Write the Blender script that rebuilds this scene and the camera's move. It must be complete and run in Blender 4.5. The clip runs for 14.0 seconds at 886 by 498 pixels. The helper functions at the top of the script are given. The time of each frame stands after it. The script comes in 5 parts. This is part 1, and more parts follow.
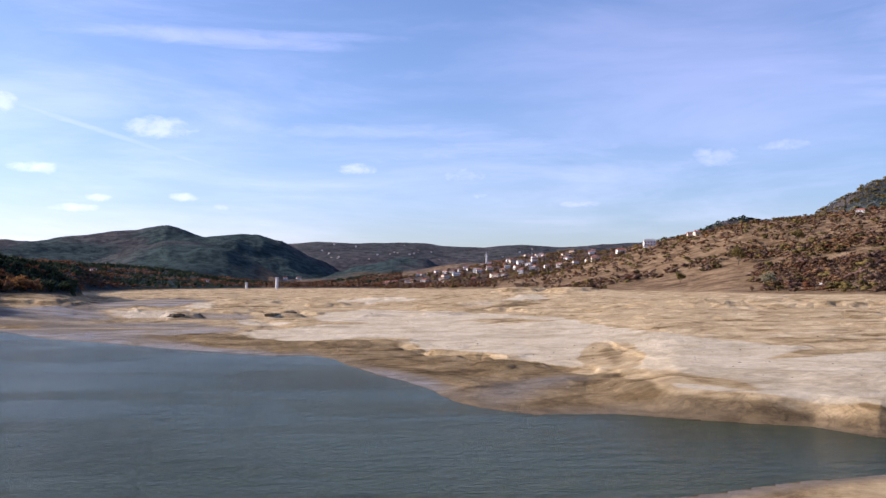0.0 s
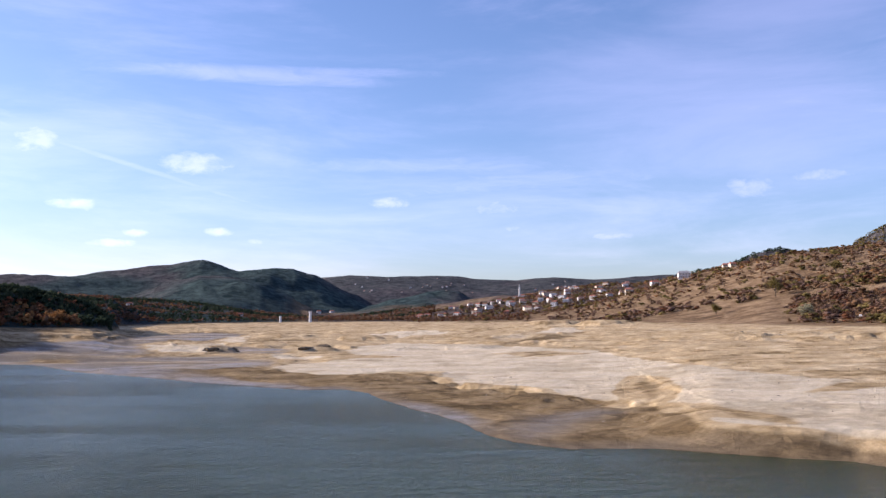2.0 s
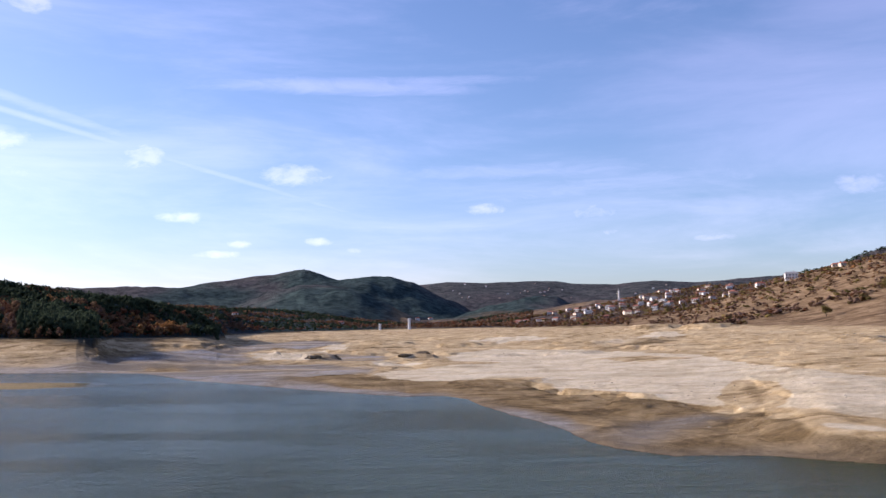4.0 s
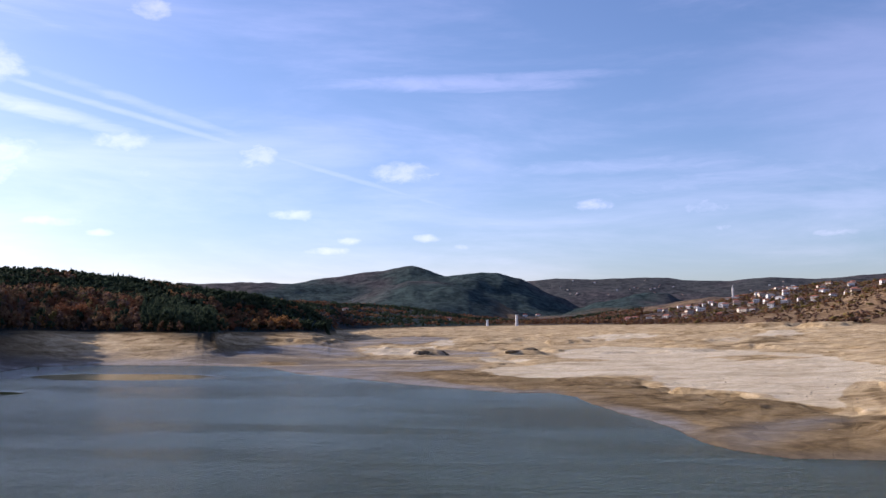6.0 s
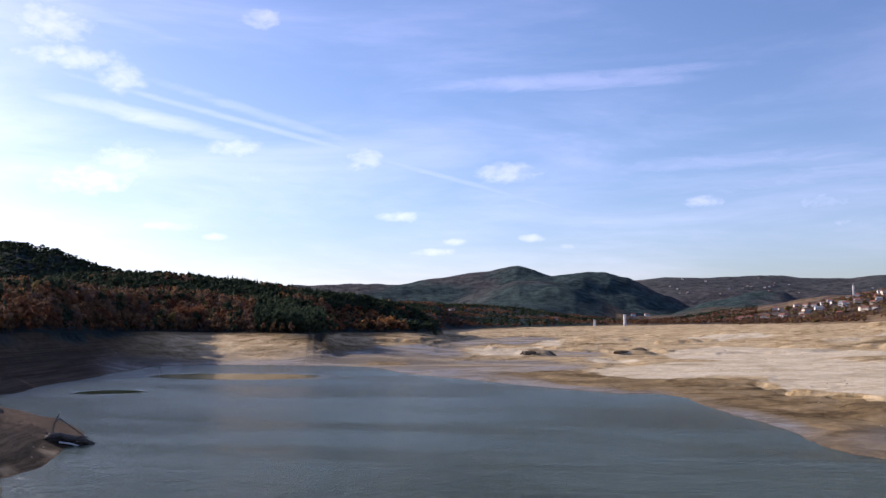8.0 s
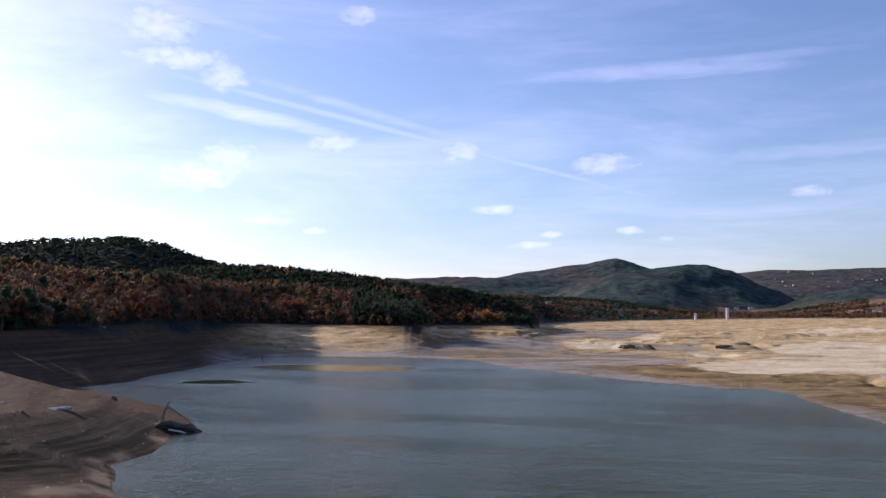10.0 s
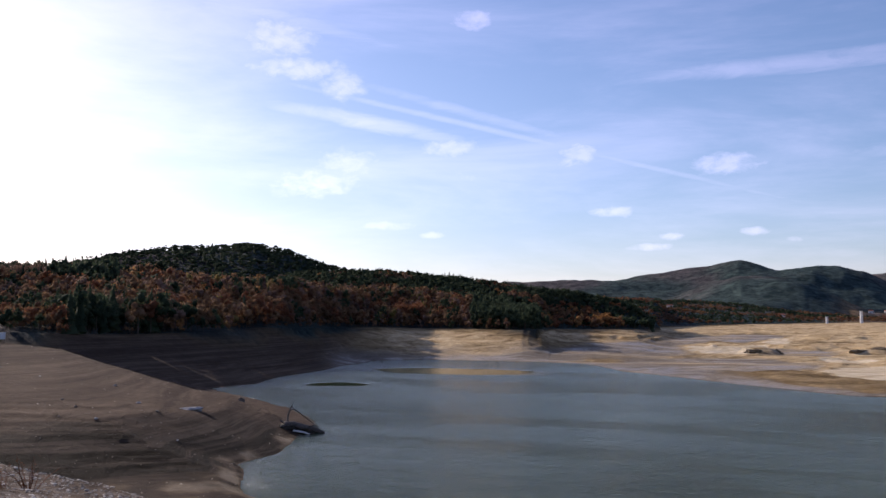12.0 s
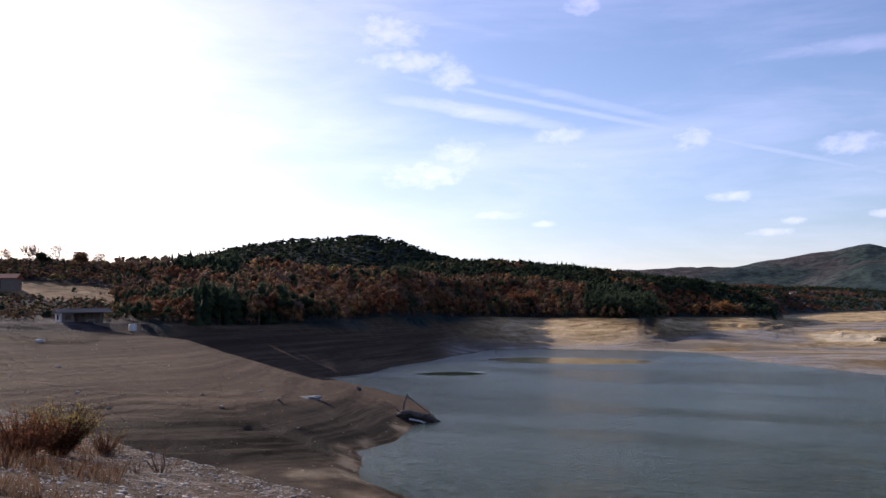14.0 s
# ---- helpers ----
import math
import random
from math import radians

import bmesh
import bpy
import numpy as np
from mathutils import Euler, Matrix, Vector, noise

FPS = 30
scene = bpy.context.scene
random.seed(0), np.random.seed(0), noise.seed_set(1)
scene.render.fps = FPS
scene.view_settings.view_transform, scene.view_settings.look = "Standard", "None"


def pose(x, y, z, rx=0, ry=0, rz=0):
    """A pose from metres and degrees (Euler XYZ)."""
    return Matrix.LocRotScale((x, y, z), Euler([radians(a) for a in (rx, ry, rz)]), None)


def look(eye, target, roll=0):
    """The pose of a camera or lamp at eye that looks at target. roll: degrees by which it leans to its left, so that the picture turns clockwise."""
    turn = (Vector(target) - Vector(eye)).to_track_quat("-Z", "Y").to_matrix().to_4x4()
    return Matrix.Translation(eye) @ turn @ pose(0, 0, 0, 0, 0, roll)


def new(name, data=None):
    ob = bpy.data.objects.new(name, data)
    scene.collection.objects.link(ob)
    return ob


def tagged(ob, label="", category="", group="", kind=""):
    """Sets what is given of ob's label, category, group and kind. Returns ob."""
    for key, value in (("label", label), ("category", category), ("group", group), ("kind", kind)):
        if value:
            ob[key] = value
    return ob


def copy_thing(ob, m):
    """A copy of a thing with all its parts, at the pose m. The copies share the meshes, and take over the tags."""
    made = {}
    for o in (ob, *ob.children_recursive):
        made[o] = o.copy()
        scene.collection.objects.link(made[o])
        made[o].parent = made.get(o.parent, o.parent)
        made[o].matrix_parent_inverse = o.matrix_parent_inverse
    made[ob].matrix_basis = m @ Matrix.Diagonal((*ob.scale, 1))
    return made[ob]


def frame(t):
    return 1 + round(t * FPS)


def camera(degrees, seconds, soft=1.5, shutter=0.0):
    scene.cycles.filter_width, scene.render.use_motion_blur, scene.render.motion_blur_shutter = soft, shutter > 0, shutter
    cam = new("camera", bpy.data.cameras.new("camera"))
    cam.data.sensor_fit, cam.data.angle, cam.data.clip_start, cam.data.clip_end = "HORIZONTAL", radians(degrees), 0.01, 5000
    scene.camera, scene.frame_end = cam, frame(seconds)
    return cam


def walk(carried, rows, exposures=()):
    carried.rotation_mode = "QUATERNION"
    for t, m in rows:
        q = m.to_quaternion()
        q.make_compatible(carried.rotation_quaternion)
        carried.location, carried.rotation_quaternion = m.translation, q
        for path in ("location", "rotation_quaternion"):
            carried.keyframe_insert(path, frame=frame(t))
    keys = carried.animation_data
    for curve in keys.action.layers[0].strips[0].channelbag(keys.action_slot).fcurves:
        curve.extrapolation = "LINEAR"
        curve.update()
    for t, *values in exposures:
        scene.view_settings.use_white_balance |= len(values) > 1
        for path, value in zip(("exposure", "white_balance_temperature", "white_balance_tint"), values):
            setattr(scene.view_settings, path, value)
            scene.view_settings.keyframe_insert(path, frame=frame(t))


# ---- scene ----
cam = camera(50.88, 14.0, soft=1.45)
PATH = [
    (0.0, pose(0, 0, 15, 92.36, -0.21, 0.00)),
    (0.5, pose(0, 0, 15, 92.87, -0.16, 0.59)),
    (1.0, pose(0, 0, 15, 93.30, -0.11, 0.70)),
    (1.5, pose(0, 0, 15, 93.87, -0.08, 1.10)),
    (2.0, pose(0, 0, 15, 94.39, 0.00, 2.02)),
    (2.5, pose(0, 0, 15, 94.60, 0.13, 3.43)),
    (5.0, pose(0, 0, 15, 94.75, 0.51, 11.35)),
    (5.5, pose(0, 0, 15, 94.65, 0.19, 13.05)),
    (6.0, pose(0, 0, 15, 94.63, 0.31, 14.62)),
    (6.5, pose(0, 0, 15, 94.69, 0.46, 16.43)),
    (7.0, pose(0, 0, 15, 94.74, 0.54, 18.01)),
    (7.5, pose(0, 0, 15, 94.73, 0.63, 19.46)),
    (8.0, pose(0, 0, 15, 94.69, 0.48, 21.13)),
    (10.5, pose(0, 0, 15, 94.27, 0.12, 28.80)),
    (11.0, pose(0, 0, 15, 94.31, 0.03, 30.76)),
    (11.5, pose(0, 0, 15, 94.43, 0.48, 32.54)),
    (12.0, pose(0, 0, 15, 94.56, 0.29, 34.25)),
    (12.5, pose(0, 0, 15, 94.65, 0.51, 35.58)),
    (13.0, pose(0, 0, 15, 94.62, 0.71, 37.52)),
    (13.5, pose(0, 0, 15, 94.22, 0.54, 39.38)),
    (14.0, pose(0, 0, 15, 93.98, 0.72, 41.17)),
]
walk(cam, PATH, [(0.0, 1.05, 5500, 29), (2.5, 1.09, 5500, 29), (5.0, 0.90, 5500, 29), (6.0, 0.86, 5500, 29), (8.0, 0.88, 5550, 29),
                 (10.5, 0.82, 5700, 28), (11.0, 0.72, 5750, 28), (14.0, 0.74, 5750, 28)])

# ---- light ----
SUN_AZ, SUN_EL = 78.0, 20.0          # degrees left of the first view, above the horizon


def bearing(az, el=0.0):
    a, e = radians(az), radians(el)
    return Vector((-math.sin(a) * math.cos(e), math.cos(a) * math.cos(e), math.sin(e)))


world = bpy.data.worlds.new("sky")
scene.world = world
world.use_nodes = True


def build_sky(nt):
    nodes, links = nt.nodes, nt.links
    nodes.clear()

    def val(op, a, b=None, c=None, clamp=False):
        n = nodes.new("ShaderNodeMath")
        n.operation, n.use_clamp = op, clamp
        for i, v in enumerate((a, b, c)):
            if v is None:
                continue
            if isinstance(v, (int, float)):
                n.inputs[i].default_value = v
            else:
                links.new(v, n.inputs[i])
        return n.outputs[0]

    def dot(vec, d):
        n = nodes.new("ShaderNodeVectorMath")
        n.operation = "DOT_PRODUCT"
        links.new(vec, n.inputs[0])
        n.inputs[1].default_value = d
        return n.outputs["Value"]

    def smooth(v, lo, hi):
        n = nodes.new("ShaderNodeMapRange")
        n.interpolation_type = "SMOOTHSTEP"
        links.new(v, n.inputs[0])
        n.inputs[1].default_value, n.inputs[2].default_value = lo, hi
        return n.outputs[0]

    sky = nodes.new("ShaderNodeTexSky")
    sky.sky_type = "NISHITA"
    sky.sun_disc = False
    sky.sun_elevation, sky.sun_rotation = radians(SUN_EL), radians(-SUN_AZ)
    sky.altitude, sky.air_density, sky.dust_density, sky.ozone_density = 300, 1.0, 1.05, 2.2
    co = nodes.new("ShaderNodeTexCoord").outputs["Generated"]

    def fbm(scale, stretch, detail=6, rough=0.6, warp=0.3):
        m = nodes.new("ShaderNodeMapping")
        m.inputs["Scale"].default_value = stretch
        links.new(co, m.inputs["Vector"])
        n = nodes.new("ShaderNodeTexNoise")
        n.inputs["Scale"].default_value, n.inputs["Detail"].default_value = scale, detail
        n.inputs["Roughness"].default_value, n.inputs["Distortion"].default_value = rough, warp
        links.new(m.outputs[0], n.inputs["Vector"])
        return n.outputs["Fac"]

    edge = fbm(60, (1, 1, 1.8), 4, 0.6)
    fine = fbm(16, (1, 1, 5), 8, 0.65, 0.8)
    veil = fbm(2.6, (1, 1, 5.5), 9, 0.62, 0.35)

    def cloud(az, el, w, h, lean=0.0, amount=0.9, ragged=1.7, base=None):
        """A soft cloud of half width w and half height h degrees about a direction."""
        d = bearing(az, el)
        right = d.cross(Vector((0, 0, 1))).normalized()
        up = right.cross(d)
        c, s = math.cos(radians(lean)), math.sin(radians(lean))
        u, v = right * c + up * s, up * c - right * s
        a = val("DIVIDE", dot(co, u), math.tan(radians(w)))
        b = val("DIVIDE", dot(co, v), math.tan(radians(h)))
        r2 = val("ADD", val("MULTIPLY", a, a), val("MULTIPLY", b, b))
        front = val("GREATER_THAN", dot(co, d), 0.5)
        n = val("MULTIPLY_ADD", base or edge, ragged * 2, -ragged)
        m = smooth(val("ADD", val("SUBTRACT", 1.0, r2), n), -0.7, 1.7)
        return val("MULTIPLY", val("MULTIPLY", m, amount), front)

    PUFFS = [(17.2, 9.3, 1.5, 0.5), (26.0, 10.2, 1.1, 0.6), (33.8, 10.7, 1.5, 0.5), (23.7, 6.7, 1.0, 0.3), (5.3, 7.2, 0.9, 0.3), (15.6, 5.3, 0.6, 0.2), (20.4, 5.1, 0.6, 0.2), (21.6, 4.5, 1.0, 0.2), (42.0, 8.6, 2.1, 0.7), (40.0, 9.7, 1.5, 0.8), (44.4, 17.2, 1.7, 0.9), (43.2, 15.4, 2.4, 0.5), (40.4, 14.5, 1.0, 0.7), (32.3, 18.4, 1.0, 0.5)]
    FAINT = [(32.8, 9.0, 1.5, 0.4), (-2.2, 5.6, 0.6, 0.2), (37.9, 6.0, 1.9, 0.3), (34.9, 5.4, 0.7, 0.2), (13.5, 4.7, 0.5, 0.2), (-16.5, 7.8, 1.5, 0.6), (-20.3, 8.3, 1.5, 0.4), (-8.5, 5.1, 1.4, 0.2), (-1.2, 6.9, 1.4, 0.4)]
    total = val("MULTIPLY", smooth(veil, 0.36, 0.8), 0.55)
    masks = [cloud(*p) for p in [(a, e, 1.25 * w, 1.25 * h, 0.0, 0.85, 1.6) for a, e, w, h in PUFFS]] + [cloud(*p, 0.0, 0.55) for p in FAINT]
    masks += [cloud(13.6, 14.7, 7.5, 0.5, -1, 0.55, 1.2, fine), cloud(13.5, 14.9, 9.5, 0.35, 2, 0.4, 1.5, fine),
              cloud(28.0, 11.0, 15.0, 0.2, -14.5, 0.5, 0.9, fine), cloud(30.5, 12.3, 8.0, 0.3, -16, 0.35, 1.6, fine),
              cloud(39.0, 12.3, 6.0, 0.45, -10, 0.8, 1.2, fine), cloud(-14, 12.5, 14, 5.5, -8, 0.38, 2.0, veil), cloud(-19, 18, 10, 4.0, 12, 0.36, 2.0, veil),
              cloud(-3, 8.5, 9, 0.6, 3, 0.3, 2.0, fine), cloud(3, 9.5, 8, 0.5, 0, 0.3, 2.0, fine),
              cloud(47, 19, 9, 0.6, -12, 0.5, 1.6, fine)]
    for m in masks:
        total = val("MAXIMUM", total, m)
    total = val("MULTIPLY", total, 1.0, clamp=True)
    white = nodes.new("ShaderNodeRGB")
    white.outputs[0].default_value = (CLOUD * 1.3, CLOUD * 1.0, CLOUD * 1.06, 1)
    add = nodes.new("ShaderNodeMix")
    add.data_type, add.blend_type = "RGBA", "ADD"
    links.new(total, add.inputs[0])
    links.new(sky.outputs[0], add.inputs[6])
    links.new(white.outputs[0], add.inputs[7])
    bg = nodes.new("ShaderNodeBackground")
    bg.inputs["Strength"].default_value = SKY
    links.new(add.outputs[2], bg.inputs["Color"])
    out = nodes.new("ShaderNodeOutputWorld")
    links.new(bg.outputs[0], out.inputs[0])


SKY, CLOUD = 0.075, 2.5
build_sky(world.node_tree)

sun = new("sun", bpy.data.lights.new("sun", "SUN"))
sun.data.energy, sun.data.angle, sun.data.color = 4.4, radians(0.6), (1.0, 0.86, 0.60)
sun.matrix_world = look(bearing(SUN_AZ, SUN_EL) * 300, (0, 0, 0))


# ---- materials ----
class Mat:
    """Small helper to wire a principled material."""

    def __init__(self, name, rough=0.9, spec=0.3):
        self.m = bpy.data.materials.new(name)
        self.m.use_nodes = True
        self.nt = self.m.node_tree
        self.bsdf = self.nt.nodes["Principled BSDF"]
        self.bsdf.inputs["Roughness"].default_value = rough
        self.bsdf.inputs["Specular IOR Level"].default_value = spec
        self.geo = self.nt.nodes.new("ShaderNodeNewGeometry")

    def link(self, a, b):
        self.nt.links.new(a, b)

    def noise(self, scale, detail=5, rough=0.55, stretch=(1, 1, 1), warp=0.0):
        m = self.nt.nodes.new("ShaderNodeMapping")
        m.inputs["Scale"].default_value = stretch
        self.link(self.geo.outputs["Position"], m.inputs["Vector"])
        n = self.nt.nodes.new("ShaderNodeTexNoise")
        n.inputs["Scale"].default_value, n.inputs["Detail"].default_value = scale, detail
        n.inputs["Roughness"].default_value, n.inputs["Distortion"].default_value = rough, warp
        self.link(m.outputs[0], n.inputs["Vector"])
        return n.outputs["Fac"]

    def ramp(self, fac, stops):
        r = self.nt.nodes.new("ShaderNodeValToRGB")
        e = r.color_ramp.elements
        while len(e) < len(stops):
            e.new(0.5)
        for k, (p, c) in zip(e, stops):
            k.position, k.color = p, (*c, 1)
        self.link(fac, r.inputs[0])
        return r.outputs[0]

    def span(self, v, lo, hi, a=0.0, b=1.0):
        n = self.nt.nodes.new("ShaderNodeMapRange")
        n.interpolation_type = "SMOOTHSTEP"
        self.link(v, n.inputs[0])
        for i, x in enumerate((lo, hi, a, b)):
            n.inputs[i + 1].default_value = x
        return n.outputs[0]

    def math(self, op, a, b):
        n = self.nt.nodes.new("ShaderNodeMath")
        n.operation = op
        for i, v in enumerate((a, b)):
            if isinstance(v, (int, float)):
                n.inputs[i].default_value = v
            else:
                self.link(v, n.inputs[i])
        return n.outputs[0]

    def mix(self, fac, a, b, blend="MIX"):
        n = self.nt.nodes.new("ShaderNodeMix")
        n.data_type, n.blend_type = "RGBA", blend
        for i, v in ((0, fac), (6, a), (7, b)):
            if isinstance(v, (int, float)):
                n.inputs[i].default_value = v
            elif isinstance(v, tuple):
                n.inputs[i].default_value = (*v, 1)
            else:
                self.link(v, n.inputs[i])
        return n.outputs[2]

    def attr(self, name):
        n = self.nt.nodes.new("ShaderNodeAttribute")
        n.attribute_name = name
        return n.outputs["Fac"]

    def colour(self, c):
        if isinstance(c, tuple):
            self.bsdf.inputs["Base Color"].default_value = (*c, 1)
        else:
            self.link(c, self.bsdf.inputs["Base Color"])

    def bump(self, height, strength, distance):
        b = self.nt.nodes.new("ShaderNodeBump")
        b.inputs["Strength"].default_value, b.inputs["Distance"].default_value = strength, distance
        self.link(height, b.inputs["Height"])
        self.link(b.outputs[0], self.bsdf.inputs["Normal"])


def leaf_material(name, dark, light):
    k = Mat(name, 0.9, 0.04)
    each = k.math("MULTIPLY", k.math("SUBTRACT", k.geo.outputs["Random Per Island"], 0.5), 0.45)
    c = k.mix(k.math("ADD", k.math("ADD", each, 0.5), k.attr("tint")), dark, light)
    k.colour(c)
    thin = k.nt.nodes.new("ShaderNodeBsdfTranslucent")
    k.link(c, thin.inputs["Color"])
    both = k.nt.nodes.new("ShaderNodeMixShader")
    both.inputs[0].default_value = 0.4
    k.link(k.bsdf.outputs[0], both.inputs[1])
    k.link(thin.outputs[0], both.inputs[2])
    k.link(both.outputs[0], k.nt.nodes["Material Output"].inputs["Surface"])
    return k.m


def plain_material(name, dark, light, scale=3.0, rough=0.85, bump=0.0):
    k = Mat(name, rough)
    n = k.noise(scale, 6, 0.65)
    k.colour(k.ramp(n, [(0.3, dark), (0.7, light)]))
    if bump:
        k.bump(n, 0.6, bump)
    return k.m


def ground_material():
    k = Mat("ground", 0.95, 0.03)
    sand, wet, veg, forest, dam = k.attr("sand"), k.attr("wet"), k.attr("grass"), k.attr("forest"), k.attr("dam")
    streak = k.noise(0.075, 10, 0.7, (1, 1.2, 4), 0.8)
    patch = k.noise(0.022, 9, 0.68, (1, 1.2, 1), 0.7)
    grain = k.noise(0.5, 8, 0.75)
    mud = k.ramp(streak, [(0.36, (0.088, 0.060, 0.028)), (0.48, (0.200, 0.140, 0.068)), (0.62, (0.32, 0.236, 0.128))])
    tan = k.ramp(streak, [(0.36, (0.21, 0.143, 0.066)), (0.46, (0.42, 0.310, 0.164)), (0.56, (0.55, 0.422, 0.241)), (0.66, (0.67, 0.54, 0.34))])
    pale = k.ramp(streak, [(0.34, (0.45, 0.365, 0.235)), (0.48, (0.61, 0.515, 0.355)), (0.62, (0.69, 0.605, 0.44))])
    level = k.math("ADD", sand, k.math("MULTIPLY", k.math("SUBTRACT", patch, 0.5), 0.7))
    c = k.mix(k.span(level, 0.22, 0.42), mud, tan)
    pale = k.mix(0.8, pale, k.ramp(k.noise(0.035, 8, 0.7, (1, 1, 1), 1.2), [(0.36, (0.72, 0.70, 0.66)), (0.52, (1, 1, 1))]), "MULTIPLY")
    c = k.mix(k.span(level, 0.72, 0.92), c, pale)
    damp = k.ramp(patch, [(0.38, (0.12, 0.098, 0.07)), (0.60, (0.25, 0.215, 0.17))])
    c = k.mix(wet, c, damp)
    grass = k.ramp(k.noise(0.05, 9, 0.72, (1, 1, 1), 0.8),
                   [(0.36, (0.090, 0.056, 0.030)), (0.5, (0.205, 0.137, 0.074)), (0.64, (0.34, 0.242, 0.140))])
    c = k.mix(veg, c, grass)
    leafage = k.noise(0.03, 8, 0.8)
    # forest cover; the blue and grey of distance haze is mixed into both tones
    hazy_firs = k.ramp(leafage, [(0.40, (0.017, 0.033, 0.034)), (0.5, (0.043, 0.066, 0.066)), (0.60, (0.078, 0.116, 0.106))])
    hazy_oaks = k.ramp(leafage, [(0.40, (0.040, 0.035, 0.040)), (0.5, (0.088, 0.078, 0.082)), (0.60, (0.145, 0.122, 0.115))])
    c = k.mix(forest, c, k.mix(k.attr("oak"), hazy_firs, hazy_oaks))
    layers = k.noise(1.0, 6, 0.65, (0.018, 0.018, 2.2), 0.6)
    # brown layered mud, its colour lowered further to stand for the backlit bank's shade
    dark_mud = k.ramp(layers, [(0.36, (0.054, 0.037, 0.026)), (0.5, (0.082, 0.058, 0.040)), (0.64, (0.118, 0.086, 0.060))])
    c = k.mix(k.attr("backlit_silt"), c, dark_mud)
    # layered low mud with the scarp's shade and dark undercut painted into its colour
    shaded_ooze = k.ramp(layers, [(0.42, (0.010, 0.008, 0.006)), (0.5, (0.032, 0.024, 0.018)), (0.58, (0.068, 0.052, 0.039))])
    c = k.mix(k.attr("shaded_ooze"), c, shaded_ooze)
    gravel = k.ramp(k.noise(1.6, 10, 0.8), [(0.35, (0.060, 0.044, 0.032)), (0.5, (0.135, 0.10, 0.075)), (0.64, (0.30, 0.27, 0.24))])
    c = k.mix(dam, c, gravel)
    c = k.mix(0.6, c, k.ramp(grain, [(0.35, (0.5, 0.5, 0.5)), (0.6, (1, 1, 1))]), "MULTIPLY")
    k.colour(c)
    k.link(k.span(k.math("MULTIPLY", wet, k.span(patch, 0.42, 0.56)), 0.0, 1.0, 0.95, 0.42), k.bsdf.inputs["Roughness"])
    k.link(k.span(wet, 0.2, 0.9, 0.03, 0.26), k.bsdf.inputs["Specular IOR Level"])
    k.bump(k.math("ADD", k.math("MULTIPLY", k.noise(0.3, 10, 0.72, (1, 1.4, 3), 0.4), 0.075), k.math("MULTIPLY", forest, leafage)), 1.0, 14.0)
    return k.m


def water_material():
    k = Mat("water", 0.08, 0.36)
    k.bsdf.inputs["IOR"].default_value = 1.33
    k.colour(k.ramp(k.noise(0.02, 4, 0.6, (1, 2, 1)), [(0.3, (0.029, 0.042, 0.017)), (0.7, (0.038, 0.053, 0.021))]))
    # windless slicks under the woods, where the water lies smooth as a mirror
    sep = k.nt.nodes.new("ShaderNodeSeparateXYZ")
    k.link(k.geo.outputs["Position"], sep.inputs[0])
    px, py = sep.outputs[0], sep.outputs[1]
    calm = None
    for cx, cy, lx, ly in ((-163, 246, 36, 20), (-154, 179, 10, 8)):
        u, v = k.math("DIVIDE", k.math("SUBTRACT", px, cx), lx), k.math("DIVIDE", k.math("SUBTRACT", py, cy), ly)
        d2 = k.math("ADD", k.math("MULTIPLY", u, u), k.math("MULTIPLY", v, v))
        d2 = k.math("ADD", d2, k.math("MULTIPLY", k.noise(0.05, 4, 0.6), 0.8))
        m = k.span(d2, 0.6, 1.8, 1.0, 0.0)
        calm = m if calm is None else k.math("MAXIMUM", calm, m)
    h = k.math("ADD", k.noise(1.1, 4, 0.6, (0.8, 1.5, 1)), k.math("MULTIPLY", k.noise(0.25, 3, 0.5, (0.7, 1.6, 1)), 1.6))
    k.bump(k.math("MULTIPLY", h, k.span(calm, 0.0, 0.8, 1.0, 0.007)), 1.0, 0.46)
    rough = k.span(k.noise(0.012, 4, 0.6, (1, 3, 1), 0.5), 0.35, 0.65, 0.10, 0.22)
    k.link(k.math("MULTIPLY", rough, k.span(calm, 0.0, 0.8, 1.0, 0.15)), k.bsdf.inputs["Roughness"])
    k.bsdf.inputs["Specular Tint"].default_value = (0.84, 1.0, 0.70, 1)
    return k.m


GROUND = ground_material()
WATER = water_material()
LEAF = {
    "pine": leaf_material("pine_needles", (0.018, 0.030, 0.018), (0.060, 0.080, 0.044)),
    "rust": leaf_material("rust_leaves", (0.085, 0.038, 0.022), (0.22, 0.098, 0.050)),
    "orange": leaf_material("orange_leaves", (0.16, 0.080, 0.030), (0.34, 0.18, 0.070)),
    "brown": leaf_material("brown_leaves", (0.080, 0.048, 0.028), (0.25, 0.150, 0.080)),
    "bare": leaf_material("bare_twigs", (0.095, 0.060, 0.046), (0.24, 0.155, 0.112)),
    "olive": leaf_material("olive_leaves", (0.09, 0.075, 0.026), (0.24, 0.185, 0.065)),
    "silver": leaf_material("silver_leaves", (0.20, 0.19, 0.11), (0.36, 0.34, 0.22)),
}
BARK = plain_material("bark", (0.05, 0.04, 0.03), (0.13, 0.10, 0.075), 4.0, 0.95)

